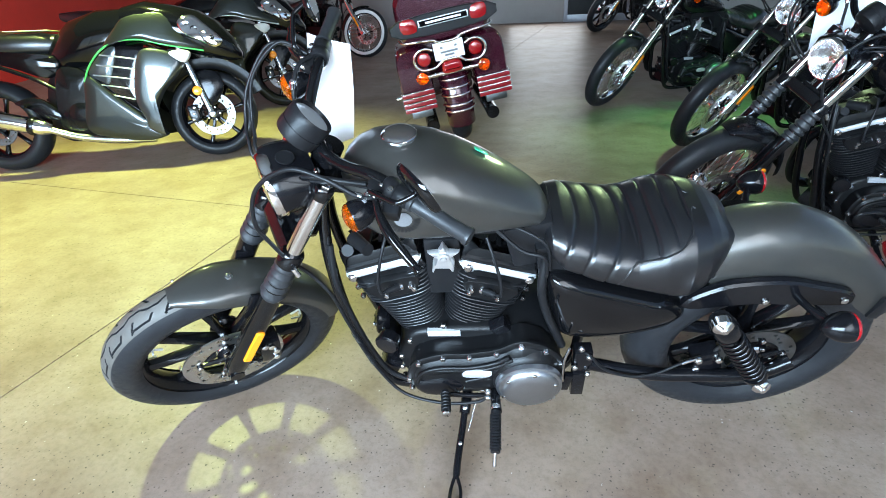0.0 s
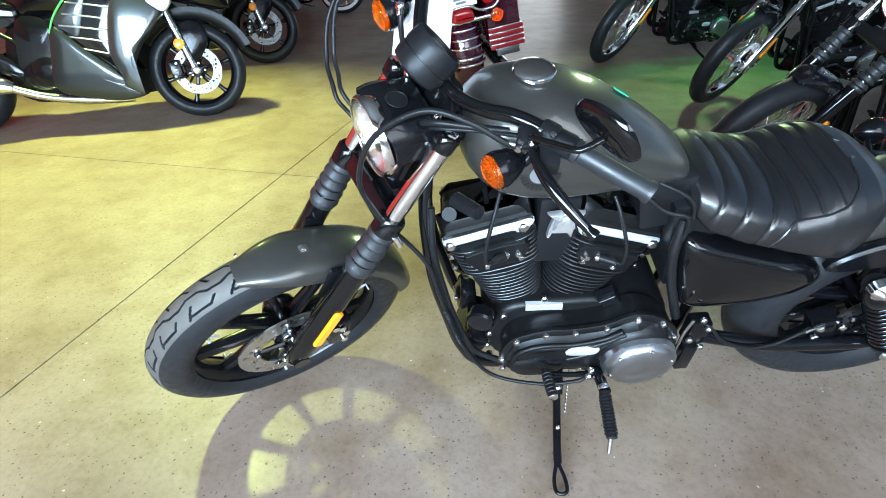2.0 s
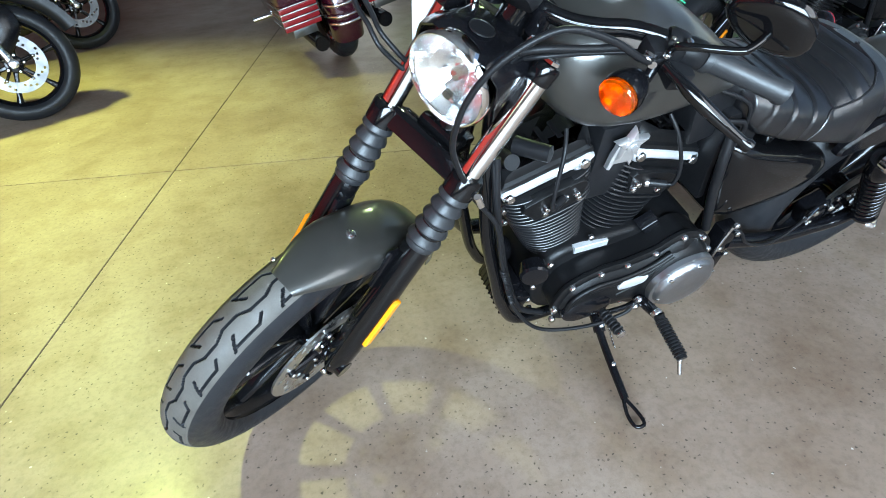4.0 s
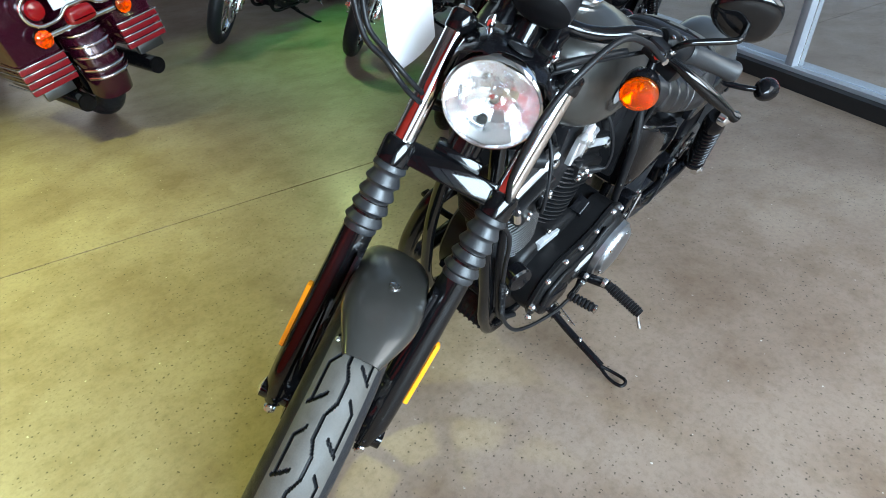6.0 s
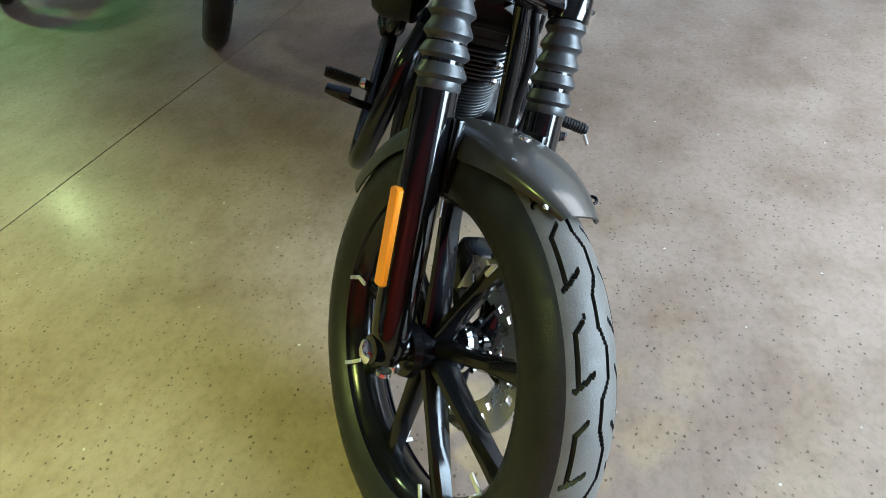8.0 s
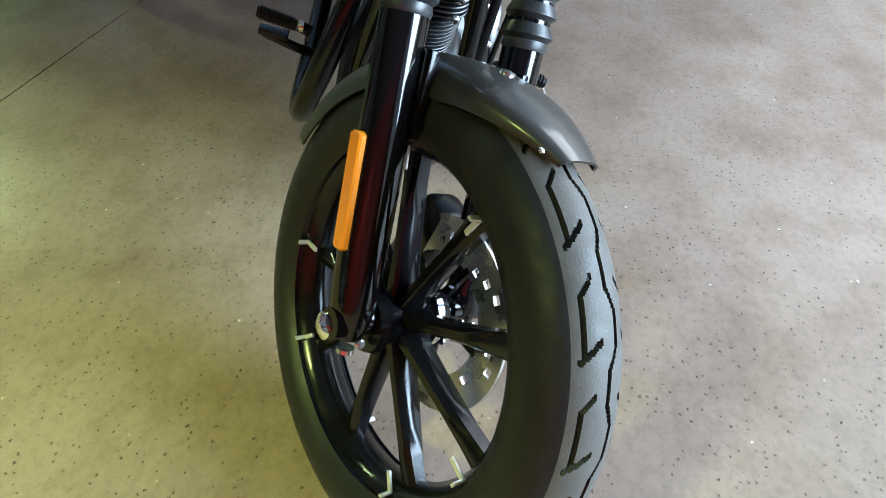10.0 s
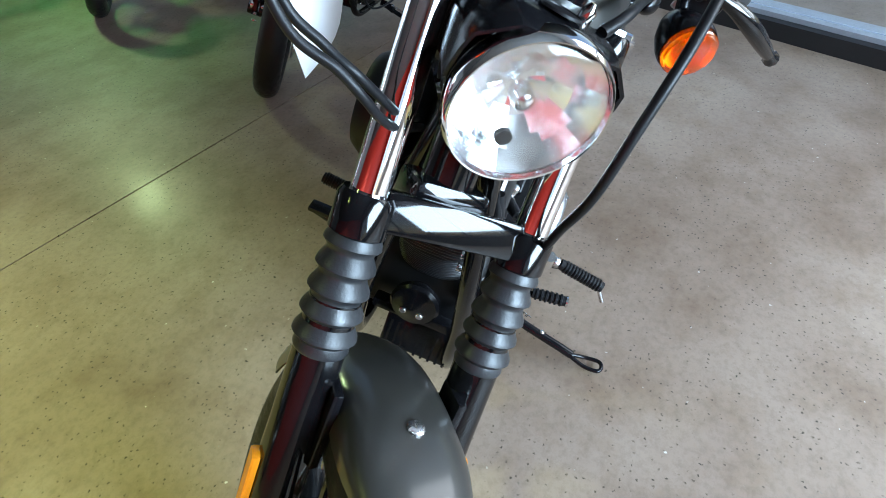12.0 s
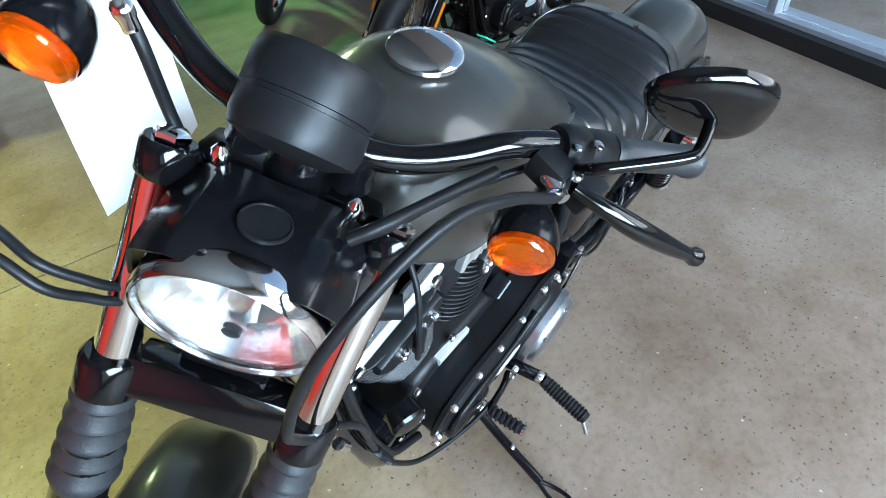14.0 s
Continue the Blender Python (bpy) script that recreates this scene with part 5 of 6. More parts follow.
        q = [p + V(-0.032, s * 0.025, -0.004), p + V(-0.038, s * 0.06, -0.006), p + V(-0.036, s * 0.1, -0.014), p + V(-0.025, s * 0.15, -0.028), p + V(-0.014, s * 0.187, -0.038)]
        tube(bm, q, 0.0075, 10, radii=lambda f: 0.007 + 0.004 * math.sin(f * math.pi) ** 2 + (0.003 if f > 0.93 else 0))
        part("lever", bm, paint_black, hb, "black hand lever", m=S)
        bm = BM()
        bolt(bm, p + V(-0.03, s * 0.02, 0.006), (0, 0, 1), 0.006, 0.005)
        bolt(bm, p + V(-0.012, s * 0.012, 0.02), (0, 0, 1), 0.004, 0.003)
        bolt(bm, p + V(0.0, s * 0.03, 0.022), (0, 0, 1), 0.0055, 0.003)
        part("perch_screws", bm, steel, perch, m=S)
        bm = BM()
        box(bm, tuple(p + V(0.006, s * 0.03, -0.042)), (0.016, 0.022, 0.012), (0, 20, s * 35), 0.003)
        part("switch_button", bm, cast_alloy, perch, "pale switch button", m=S)
        bm = BM()
        lathe(bm, p + V(-0.036, s * 0.004, -0.004), V(-0.7, s * 0.5, 0.1), [(-0.02, 0.009), (0.008, 0.009), (0.012, 0.006), (0.02, 0.006)], 12)
        part("cable_adjuster", bm, steel, perch, m=S)
        # mirror on a short stem under the bar
        bm = BM()
        tube(bm, [p + V(-0.02, s * 0.02, 0.005), p + V(-0.038, s * 0.024, 0.03), p + V(-0.036, s * 0.04, 0.042), p + V(-0.016, s * 0.088, 0.062), p + V(-0.004, s * 0.098, 0.068), p + V(0.022, s * 0.102, 0.078)], 0.0055, 10)
        stem = part("mirror_stem", bm, paint_black, hb, m=S)
        bm = BM()
        mc = V(-0.241, s * 0.294, 1.086)
        out = smooth_outline([(-0.068, 0.008), (-0.048, 0.038), (0.0, 0.052), (0.048, 0.038), (0.068, -0.01), (0.05, -0.04), (0, -0.046), (-0.048, -0.024)], 5)
        e1 = V(0.184, s * 0.976, 0.144).normalized()
        e3 = V(0.93, -s * 0.21, 0.24)
        e3 = (e3 - e1 * e3.dot(e1)).normalized()
        e2 = e3.cross(e1)
        e2 = e2 if e2.z > 0 else -e2
        slab(bm, out, [(0.006, 0.004), (0.005, 0.0), (0.0, 0.001), (-0.005, 0.005), (-0.009, 0.014), (-0.011, 0.026)], lambda u, v, w: mc + e1 * (u * 0.87) + e2 * (v * 0.92) + e3 * w)
        part("mirror_shell", bm, paint_black, stem, "black mirror shell", m=S)
        bm = BM()
        slab(bm, out, [(0.0055, 0.007), (0.0068, 0.008)], lambda u, v, w: mc + e1 * (u * 0.87) + e2 * (v * 0.92) + e3 * w)
        part("mirror_glass", bm, chrome, stem, "mirror glass", m=S)
        # front turn signal on a stalk
        at = V(-0.353, s * 0.206, 0.952)
        bm = BM()
        tube(bm, [p + V(-0.005, s * 0.01, -0.02), p + V(-0.03, s * 0.015, -0.05), at + V(0.03, 0, 0)], 0.008, 8)
        part("signal_stalk", bm, satin_black, hb, m=S)
        turn_signal(bike, at, (-1, 0, -0.1), m=S, name="front_turn_signal", r=0.0325)

    # front mudguard
    pts = []
    for k in range(31):
        a = radians(96 - k * 3.05)
        pts.append((FC.x + 0.353 * math.cos(a), FC.z + 0.353 * math.sin(a)))
    rows = fender_rows(pts, lambda f: 0.07 * (0.42 + 0.58 * math.sin(min(1, f / 0.26) * math.pi / 2)), lambda f: 0.05 * (0.25 + 0.75 * min(1, f / 0.3)), 19)
    bm = BM()
    shell(bm, rows, 0.003)
    ff = part("front_fender", bm, front_paint or paint, bike, "satin charcoal front mudguard" if hero else "", m=S, sharp=50)
    bm = BM()
    for a in (71,):
        n_ = V(math.cos(radians(a)), 0, math.sin(radians(a)))
        bolt(bm, FC + n_ * 0.352 + V(0, -0.012, 0), n_, 0.01, 0.004, 14)
    for s in (1, -1):
        bolt(bm, FC + V(0.345 * math.cos(radians(93)), s * 0.035, 0.341 * math.sin(radians(93))), (0, 0, 1), 0.004, 0.003)
        bolt(bm, V(-0.645, s * 0.066, 0.575), (0, s, 0), 0.008, 0.006)
    part("fender_bolts", bm, steel, ff, m=S)
    bm = BM()
    for s in (1, -1):
        box(bm, (-0.64, s * 0.073, 0.55), (0.05, 0.012, 0.1), (0, 28, 0), 0.004)
    part("fender_bracket", bm, satin_black, ff, m=S)
    # caliper
    bm = BM()
    box(bm, (-0.675, -0.082, 0.335), (0.06, 0.06, 0.11), (0, 10, 0), 0.012)
    cal = part("front_caliper", bm, satin_black, bike, "black front brake caliper", m=S)
    bm = BM()
    for z, x in ((0.37, -0.665), (0.3, -0.67), (0.335, -0.66), (0.385, -0.68)):
        bolt(bm, (x, -0.112, z), (0, -1, 0), 0.01, 0.008)
    part("caliper_bolts", bm, chrome, cal, m=S)

    # cables
    def steered(p):
        return S @ Vector(p)

    bm = BM()
    up = [(-0.29, -0.218, 1.0), (-0.329, -0.206, 1.006), (-0.378, -0.158, 1.035), (-0.43, -0.112, 1.043), (-0.49, -0.08, 1.0), (-0.525, -0.068, 0.94), (-0.542, -0.073, 0.868), (-0.532, -0.085, 0.81), (-0.512, -0.108, 0.75), (-0.48, -0.124, 0.68)]
    low = [(-0.385, -0.118, 0.58), (-0.366, -0.122, 0.48), (-0.345, -0.127, 0.385), (-0.312, -0.138, 0.27), (-0.245, -0.165, 0.18), (-0.13, -0.195, 0.17), (-0.03, -0.205, 0.19), (0.0, -0.2, 0.215)]
    tube(bm, [steered(p) for p in up] + [V(*p) for p in low], 0.005, 8, 8)
    part("clutch_cable", bm, plastic, bike, "black clutch cable")
    bm = BM()
    lathe(bm, steered((-0.325, -0.207, 1.0055)), steered((-0.347, -0.187, 1.012)) - steered((-0.325, -0.207, 1.0055)), [(0, 0.006), (0.008, 0.0065), (0.01, 0.0055), (0.02, 0.0055)], 10)
    lathe(bm, steered((-0.506, -0.137, 0.73)), V(-0.3, 0.1, 0.9), [(-0.012, 0.007), (0.012, 0.007)], 10)
    part("cable_ferrule", bm, chrome, bike)
    bm = BM()
    coil = [V(-0.356, -0.1245, 0.43) + V(0.034, -0.01, -0.13) * (k / 240) + V(0.0068 * math.cos(k * 0.55), 0.0068 * math.sin(k * 0.55), 0) for k in range(241)]
    tube(bm, coil, 0.0014, 5, 1)
    part("cable_spring", bm, plastic, bike)
    runs = (
        ("throttle_cable", [(-0.29, 0.215, 1.02), (-0.34, 0.262, 1.035), (-0.42, 0.262, 0.97), (-0.458, 0.222, 0.896), (-0.47, 0.18, 0.874), (-0.479, 0.151, 0.865), (-0.474, 0.125, 0.849), (-0.46, 0.097, 0.828), (-0.42, 0.06, 0.8)]),
        ("brake_line", [(-0.3, 0.24, 1.02), (-0.36, 0.285, 1.02), (-0.44, 0.266, 0.945), (-0.478, 0.215, 0.886), (-0.489, 0.168, 0.87), (-0.493, 0.139, 0.854), (-0.482, 0.118, 0.834), (-0.468, 0.094, 0.818), (-0.42, 0.05, 0.79)]),
    )
    bm = BM()
    tube(bm, [steered(p) for p in ((-0.285, 0.19, 1.03), (-0.325, 0.165, 1.035), (-0.355, 0.125, 1.005), (-0.363, 0.1, 0.945), (-0.375, 0.07, 0.9), (-0.4, 0.05, 0.84))], 0.0052, 8, 8)
    part("brake_hose", bm, plastic, bike)
    bm = BM()
    a, b = steered((-0.346, 0.143, 1.024)), steered((-0.355, 0.128, 1.008))
    lathe(bm, a, b - a, [(0, 0.006), (0.004, 0.0082), (0.01, 0.0082), (0.013, 0.0065), (0.02, 0.0065), (0.022, 0.0055)], 12)
    part("hose_fitting", bm, chrome, bike)
    for kind, points in runs:
        bm = BM()
        tube(bm, [steered(p) for p in points], 0.0045, 8, 8)
        part(kind, bm, plastic, bike)
    bm = BM()
    tube(bm, [steered(p) for p in ((-0.3, -0.16, 0.975), (-0.34, -0.125, 0.968), (-0.39, -0.085, 0.965), (-0.41, -0.06, 0.95))], 0.006, 8)
    tube(bm, [steered(p) for p in ((-0.28, -0.19, 0.98), (-0.33, -0.13, 0.958), (-0.39, -0.08, 0.945), (-0.4, -0.03, 0.9))], 0.004, 8)
    part("wiring_loom", bm, plastic, bike, "black wiring along the handlebar")
    bm = BM()
    tube(bm, [V(-0.372, -0.06, 0.7), V(-0.374, -0.09, 0.6), V(-0.36, -0.1, 0.5), V(-0.336, -0.11, 0.38), V(-0.29, -0.12, 0.24), V(-0.22, -0.13, 0.19)], 0.008, 8)
    tube(bm, [V(-0.376, -0.05, 0.72), V(-0.378, -0.085, 0.62), V(-0.354, -0.1, 0.45), V(-0.32, -0.11, 0.3)], 0.005, 8)
    part("engine_wiring", bm, plastic, bike)
    return bike


HERO = pose(0.3483, 1.6385, 0.0501, 16.25, -1.1, 6.02) @ Matrix.Diagonal((0.9717, 0.9717, 0.9717, 1))
sportster("motorcycle", HERO, 30.0, "satin charcoal cruiser motorcycle with a black engine, on its side stand")

# ---- the other motorcycles in the hall ----


def front_at(x, y, yaw, steer, lean=11.0):
    """The root of a parked cruiser whose front wheel stands at x, y."""
    m = pose(0, 0, 0, lean, 0, yaw)
    w = m @ (steering(steer) @ V(-0.793, 0, 0.318))
    return Matrix.Translation((x - w.x, y - w.y, 0)) @ m


GROUP = "parked cruisers in the hall"
sportster("motorcycle", front_at(1.24, 2.67, 2, 28), 28, "dark cruiser motorcycle with wire wheels and fork boots", GROUP, paint=paint_black, hero=False, front="wire", front_paint=satin_black)
b4 = sportster("motorcycle", front_at(1.66, 4.12, 16, 28), 28, "black cruiser motorcycle with chrome fork legs", GROUP, paint=paint_black, hero=False, front="wire", gaiters=False, legs=chrome, front_paint=paint_black)
sportster("motorcycle", front_at(1.18, 5.25, 24, 28), 28, "black cruiser motorcycle with a wire wheel and chrome fork", GROUP, paint=paint_black, hero=False, front="wire", gaiters=False, legs=chrome, front_paint=paint_black)
sportster("motorcycle", front_at(-1.8, 8.2, 165, 10), 10, "black cruiser motorcycle with a white-walled front tyre", GROUP, paint=paint_black, hero=False, front="wire", gaiters=False, legs=chrome, white=True)
sportster("motorcycle", front_at(1.6, 9.9, 20, 25), 25, "black cruiser motorcycle near the far wall", GROUP, paint=paint_black, hero=False, front="cast", gaiters=False, legs=chrome)


bm = BM()
lathe(bm, (0, 0, 0), (-0.5, -0.8, 0.1), [(-0.25, 0.008), (-0.02, 0.008), (0, 0.034), (0.012, 0.036), (0.024, 0.032), (0.03, 0.015), (0.031, 0.001)], 4)
m_ob = part("rear_turn_signal", bm, amber, b4, "square amber signal lens")
m_ob.matrix_local = b4.matrix_world.inverted() @ pose(1.66, 4.16, 0.39)


def sport_bike(name, root, steer, label, paint, stripe, panel, detail=True):
    """A faired sport tourer: x ahead, y to its left, seen from its right side."""
    bike = thing(name, root, label, "motorcycle", "parked sport motorcycles")
    FW, RW = V(0.74, 0, 0.3), V(-0.74, 0, 0.31)
    axis = V(-0.42, 0, 0.907)
    piv = V(0.5, 0, 0.8)
    S = Matrix.Translation(piv) @ Matrix.Rotation(radians(steer), 4, axis) @ Matrix.Translation(-piv)
    build_wheel(bike, FW, 0.3, 0.06, 0.222, satin_black, m=S, spokes=6, disc_side=-1, disc_r=0.15, hub_half=0.07, disc_mat=disc_dark)
    build_wheel(bike, RW, 0.315, 0.09, 0.216, satin_black, spokes=6, disc_side=-1, disc_r=0.125, hub_half=0.09, name="rear_wheel", disc_mat=disc_dark)
    for s in (1, -1):
        bm = BM()
        rod(bm, (0.735, s * 0.105, 0.29), (0.655, s * 0.105, 0.55), 0.022, n=16)
        rod(bm, (0.655, s * 0.105, 0.55), (0.565, s * 0.105, 0.84), 0.027, n=16)
        leg_ob = part("fork_leg", bm, steel if s < 0 else satin_black, bike, "bright fork leg", m=S)
        bm = BM()
        box(bm, (0.615, s * 0.1, 0.31), (0.07, 0.05, 0.12), (0, -12, 0), 0.014)
        cal = part("front_caliper", bm, satin_black, bike, m=S)
        bm = BM()
        for z in (0.27, 0.31, 0.35):
            bolt(bm, (0.615 + (z - 0.31) * 0.2, s * 0.125, z), (0, s, 0), 0.011, 0.006)
        part("caliper_bolts", bm, steel, cal, m=S)
        bm = BM()
        lathe(bm, (0.665, s * 0.128, 0.465), (0, s, 0), [(0, 0.032), (0.008, 0.032), (0.011, 0.026), (0.012, 0.001)], 24)
        part("reflector", bm, orange_reflector, leg_ob, "round amber reflector", m=S)
    bm = BM()
    rod(bm, (0.74, -0.135, 0.3), (0.74, 0.135, 0.3), 0.014, n=14)
    lathe(bm, (0.74, -0.13, 0.3), (0, -1, 0), [(0, 0.024), (0.01, 0.024), (0.014, 0.014)], 16)
    part("front_axle", bm, steel, bike, m=S)
    # mudguard close round the tyre, with a stay down to the fork
    pts = [(FW.x + 0.312 * math.cos(radians(a)), FW.z + 0.312 * math.sin(radians(a))) for a in range(22, 150, 5)]
    bm = BM()
    shell(bm, fender_rows(pts, lambda f: 0.07, lambda f: 0.075, 17), 0.003)
    fen = part("front_fender", bm, plastic, bike, "black front mudguard", m=S)
    for s in (1, -1):
        bm = BM()
        dome(bm, smooth_outline([(0.7, 0.33), (0.76, 0.36), (0.84, 0.48), (0.8, 0.585), (0.7, 0.6), (0.63, 0.55), (0.66, 0.45)], 4), [(s * 0.068, 1), (s * 0.082, 1), (s * 0.088, 0.92), (s * 0.09, 0.3)], side_xz)
        part("fender_stay", bm, satin_black, fen, m=S)

    def skin(s):
        # the flank narrows to the nose and rounds in at belly and shoulder
        return lambda u, v, w: V(u, s * (0.235 + w - 0.42 * max(0.0, u - 0.32) ** 2 - 0.3 * max(0.0, 0.42 - v) ** 2 - 0.45 * max(0.0, v - 0.7) ** 2), v)

    for s in (-1, 1):
        flank = skin(s)
        # lower belly panel, plain
        bm = BM()
        dome(bm, smooth_outline([(0.02, 0.62), (0.16, 0.49), (0.35, 0.31), (0.36, 0.25), (0.44, 0.19), (0.3, 0.165), (0.08, 0.2), (-0.06, 0.27), (-0.03, 0.46)], 5), [(-0.06, 1), (0, 1), (0.008, 0.985), (0.013, 0.93), (0.017, 0.6), (0.018, 0.1)], flank)
        fairing = part("side_fairing", bm, paint, bike, "metallic graphite belly fairing", sharp=50)
        # curved forward panel along the wheel arch
        bm = BM()
        dome(bm, smooth_outline([(0.4, 0.755), (0.54, 0.755), (0.645, 0.69), (0.6, 0.6), (0.49, 0.49), (0.42, 0.37), (0.41, 0.27), (0.45, 0.19), (0.36, 0.24), (0.345, 0.31), (0.31, 0.43), (0.33, 0.58)], 5), [(-0.05, 1), (0.008, 1), (0.018, 0.98), (0.026, 0.9), (0.032, 0.55), (0.033, 0.1)], flank)
        part("arch_panel", bm, panel, bike, "bright curved fairing panel", sharp=50)
        # dark opening with louvres
        bm = BM()
        dome(bm, smooth_outline([(0.02, 0.62), (0.1, 0.72), (0.2, 0.79), (0.44, 0.76), (0.36, 0.63), (0.3, 0.45), (0.34, 0.32), (0.16, 0.49)], 4), [(-0.07, 1), (-0.018, 1), (-0.016, 0.9), (-0.015, 0.1)], flank)
        part("inner_fairing", bm, paint_black, bike, "gloss black louvre recess")
        for k in range(5):
            z = 0.745 - 0.062 * k
            bm = BM()
            x0, x1 = 0.13 - 0.035 * k + 0.05 * max(0, k - 2), 0.41 - 0.028 * k
            tube(bm, [flank(x0, z, -0.008), flank((x0 + x1) / 2, z - 0.022, 0.0), flank(x1, z - 0.05, -0.008)], 0.0055, 8)
            part("louvre", bm, silver_paint, fairing, "silver cooling louvre")
        bm = BM()
        dome(bm, smooth_outline([(0.03, 0.63), (0.1, 0.72), (0.19, 0.785), (0.24, 0.78), (0.2, 0.66), (0.15, 0.56), (0.1, 0.58)], 4), [(-0.03, 1), (-0.012, 1), (-0.008, 0.9), (-0.007, 0.1)], flank)
        part("louvre_panel", bm, panel, fairing, "pale fairing panel behind the louvres")
        # shoulder cowl over the louvres
        bm = BM()
        dome(bm, smooth_outline([(0.16, 0.79), (0.25, 0.9), (0.33, 0.97), (0.52, 1.0), (0.63, 0.95), (0.655, 0.86), (0.79, 0.75), (0.56, 0.785), (0.4, 0.83), (0.26, 0.83)], 5), [(-0.12, 1), (-0.012, 1), (0.004, 0.97), (0.012, 0.88), (0.018, 0.5), (0.019, 0.1)], flank)
        part("shoulder_cowl", bm, paint_dark_green, bike, "glossy graphite shoulder cowl", sharp=50)
        bm = BM()
        tube(bm, [flank(*p, 0.006) for p in ((0.0, 0.58), (0.05, 0.67), (0.14, 0.765), (0.25, 0.82), (0.41, 0.825), (0.56, 0.785), (0.79, 0.735))], 0.0065, 8)
        part("stripe", bm, stripe, fairing, "green trim stripe" if stripe is paint_lime else "silver trim stripe")
        bm = BM()
        dome(bm, smooth_outline([(0.58, 0.735), (0.65, 0.75), (0.71, 0.725), (0.665, 0.665), (0.61, 0.695)], 4), [(0.0, 1), (0.026, 0.97), (0.034, 0.8), (0.037, 0.2)], flank)
        part("turn_signal", bm, white_wall_rubber, bike, "pale front turn signal lens")
        bm = BM()
        dome(bm, smooth_outline([(-0.26, 0.3), (-0.2, 0.66), (-0.02, 0.64), (-0.05, 0.45), (-0.08, 0.27)], 4), [(s * 0.1, 1), (s * 0.175, 1.0), (s * 0.185, 0.93), (s * 0.188, 0.3)], side_xz)
        part("frame_plate", bm, satin_black, bike, "black frame plate")
        bm = BM()
        dome(bm, smooth_outline([(-0.52, 0.47), (-0.38, 0.5), (-0.27, 0.43), (-0.24, 0.35), (-0.34, 0.36), (-0.42, 0.42)], 4), [(s * 0.17, 1), (s * 0.195, 1), (s * 0.2, 0.9), (s * 0.202, 0.4)], side_xz)
        rod(bm, (-0.42, s * 0.2, 0.45), (-0.42, s * 0.28, 0.45), 0.014, n=10)
        part("foot_rest", bm, satin_black, bike, "black foot rest bracket")
        bm = BM()
        dome(bm, smooth_outline([(-0.2, 0.66), (-0.22, 0.76), (-0.46, 0.8), (-0.8, 0.84), (-0.85, 0.8), (-0.5, 0.7), (-0.3, 0.62)], 4), [(s * 0.05, 1), (s * 0.14, 1), (s * 0.155, 0.93), (s * 0.158, 0.3)], side_xz)
        part("side_panel", bm, paint_black, bike)
        bm = BM()
        tube(bm, [(-0.2, s * 0.17, 0.52), (-0.36, s * 0.17, 0.62), (-0.6, s * 0.15, 0.72)], 0.014, 8)
        part("subframe_tube", bm, satin_black, bike)
    # nose, tank, seats
    rings = []
    for x, z0, z1, w in ((0.3, 0.86, 1.05, 0.2), (0.45, 0.82, 1.08, 0.205), (0.62, 0.74, 1.04, 0.19), (0.76, 0.7, 1.0, 0.16), (0.87, 0.67, 0.93, 0.12), (0.96, 0.66, 0.82, 0.075), (1.01, 0.67, 0.72, 0.03)):
        ring = []
        for k in range(32):
            a = 2 * math.pi * k / 32
            c, q = math.cos(a), math.sin(a)
            ring.append(V(x, w * math.copysign(abs(q) ** 0.8, q), (z0 + z1) / 2 + (z1 - z0) / 2 * math.copysign(abs(c) ** 0.8, c)))
        rings.append(ring)
    bm = BM()
    grid(bm, rings)
    nose = part("nose_fairing", bm, paint_black, bike, "gloss black nose fairing", sharp=60)
    for s in (1, -1):
        bm = BM()
        dome(bm, smooth_outline([(0.665, 0.93), (0.75, 0.965), (0.83, 0.9), (0.92, 0.8), (0.87, 0.755), (0.78, 0.8), (0.69, 0.855)], 5), [(0.0, 1), (0.022, 1.0), (0.03, 0.9), (0.034, 0.5), (0.035, 0.1)], lambda u, v, w: V(u, s * (0.215 - max(0, (u - 0.62)) * 0.36 - 0.3 * max(0, v - 0.82) + w), v))
        lamp_ob = part("headlamp", bm, chrome, nose, "bright swept-back headlamp", sharp=20)
        for k in range(4):
            bm = BM()
            u, v = 0.71 + 0.05 * k, 0.905 - 0.03 * k
            lathe(bm, (u, s * (0.215 - (u - 0.62) * 0.36 - 0.3 * max(0, v - 0.82) + 0.03), v), (0.3, s, 0.1), [(0, 0.026 - 0.003 * k), (0.006, 0.024 - 0.003 * k), (0.004, 0.018 - 0.002 * k), (0.003, 0.001)], 16)
            part("bulb_bowl", bm, paint_black if k % 2 else chrome, lamp_ob)
    bm = BM()
    rings = []
    for x, zb, zt, w in ((-0.3, 0.64, 0.78, 0.08), (-0.24, 0.63, 0.86, 0.13), (-0.1, 0.62, 0.98, 0.165), (0.1, 0.66, 1.04, 0.17), (0.28, 0.72, 1.04, 0.15)):
        rings.append([V(x, w * math.copysign(abs(math.sin(2 * math.pi * k / 28)) ** 0.75, math.sin(2 * math.pi * k / 28)), (zb + zt) / 2 + (zt - zb) / 2 * math.cos(2 * math.pi * k / 28)) for k in range(28)])
    grid(bm, rings)
    part("fuel_tank", bm, paint_black, bike, "gloss black fuel tank", sharp=60)
    bm = BM()
    rings = []
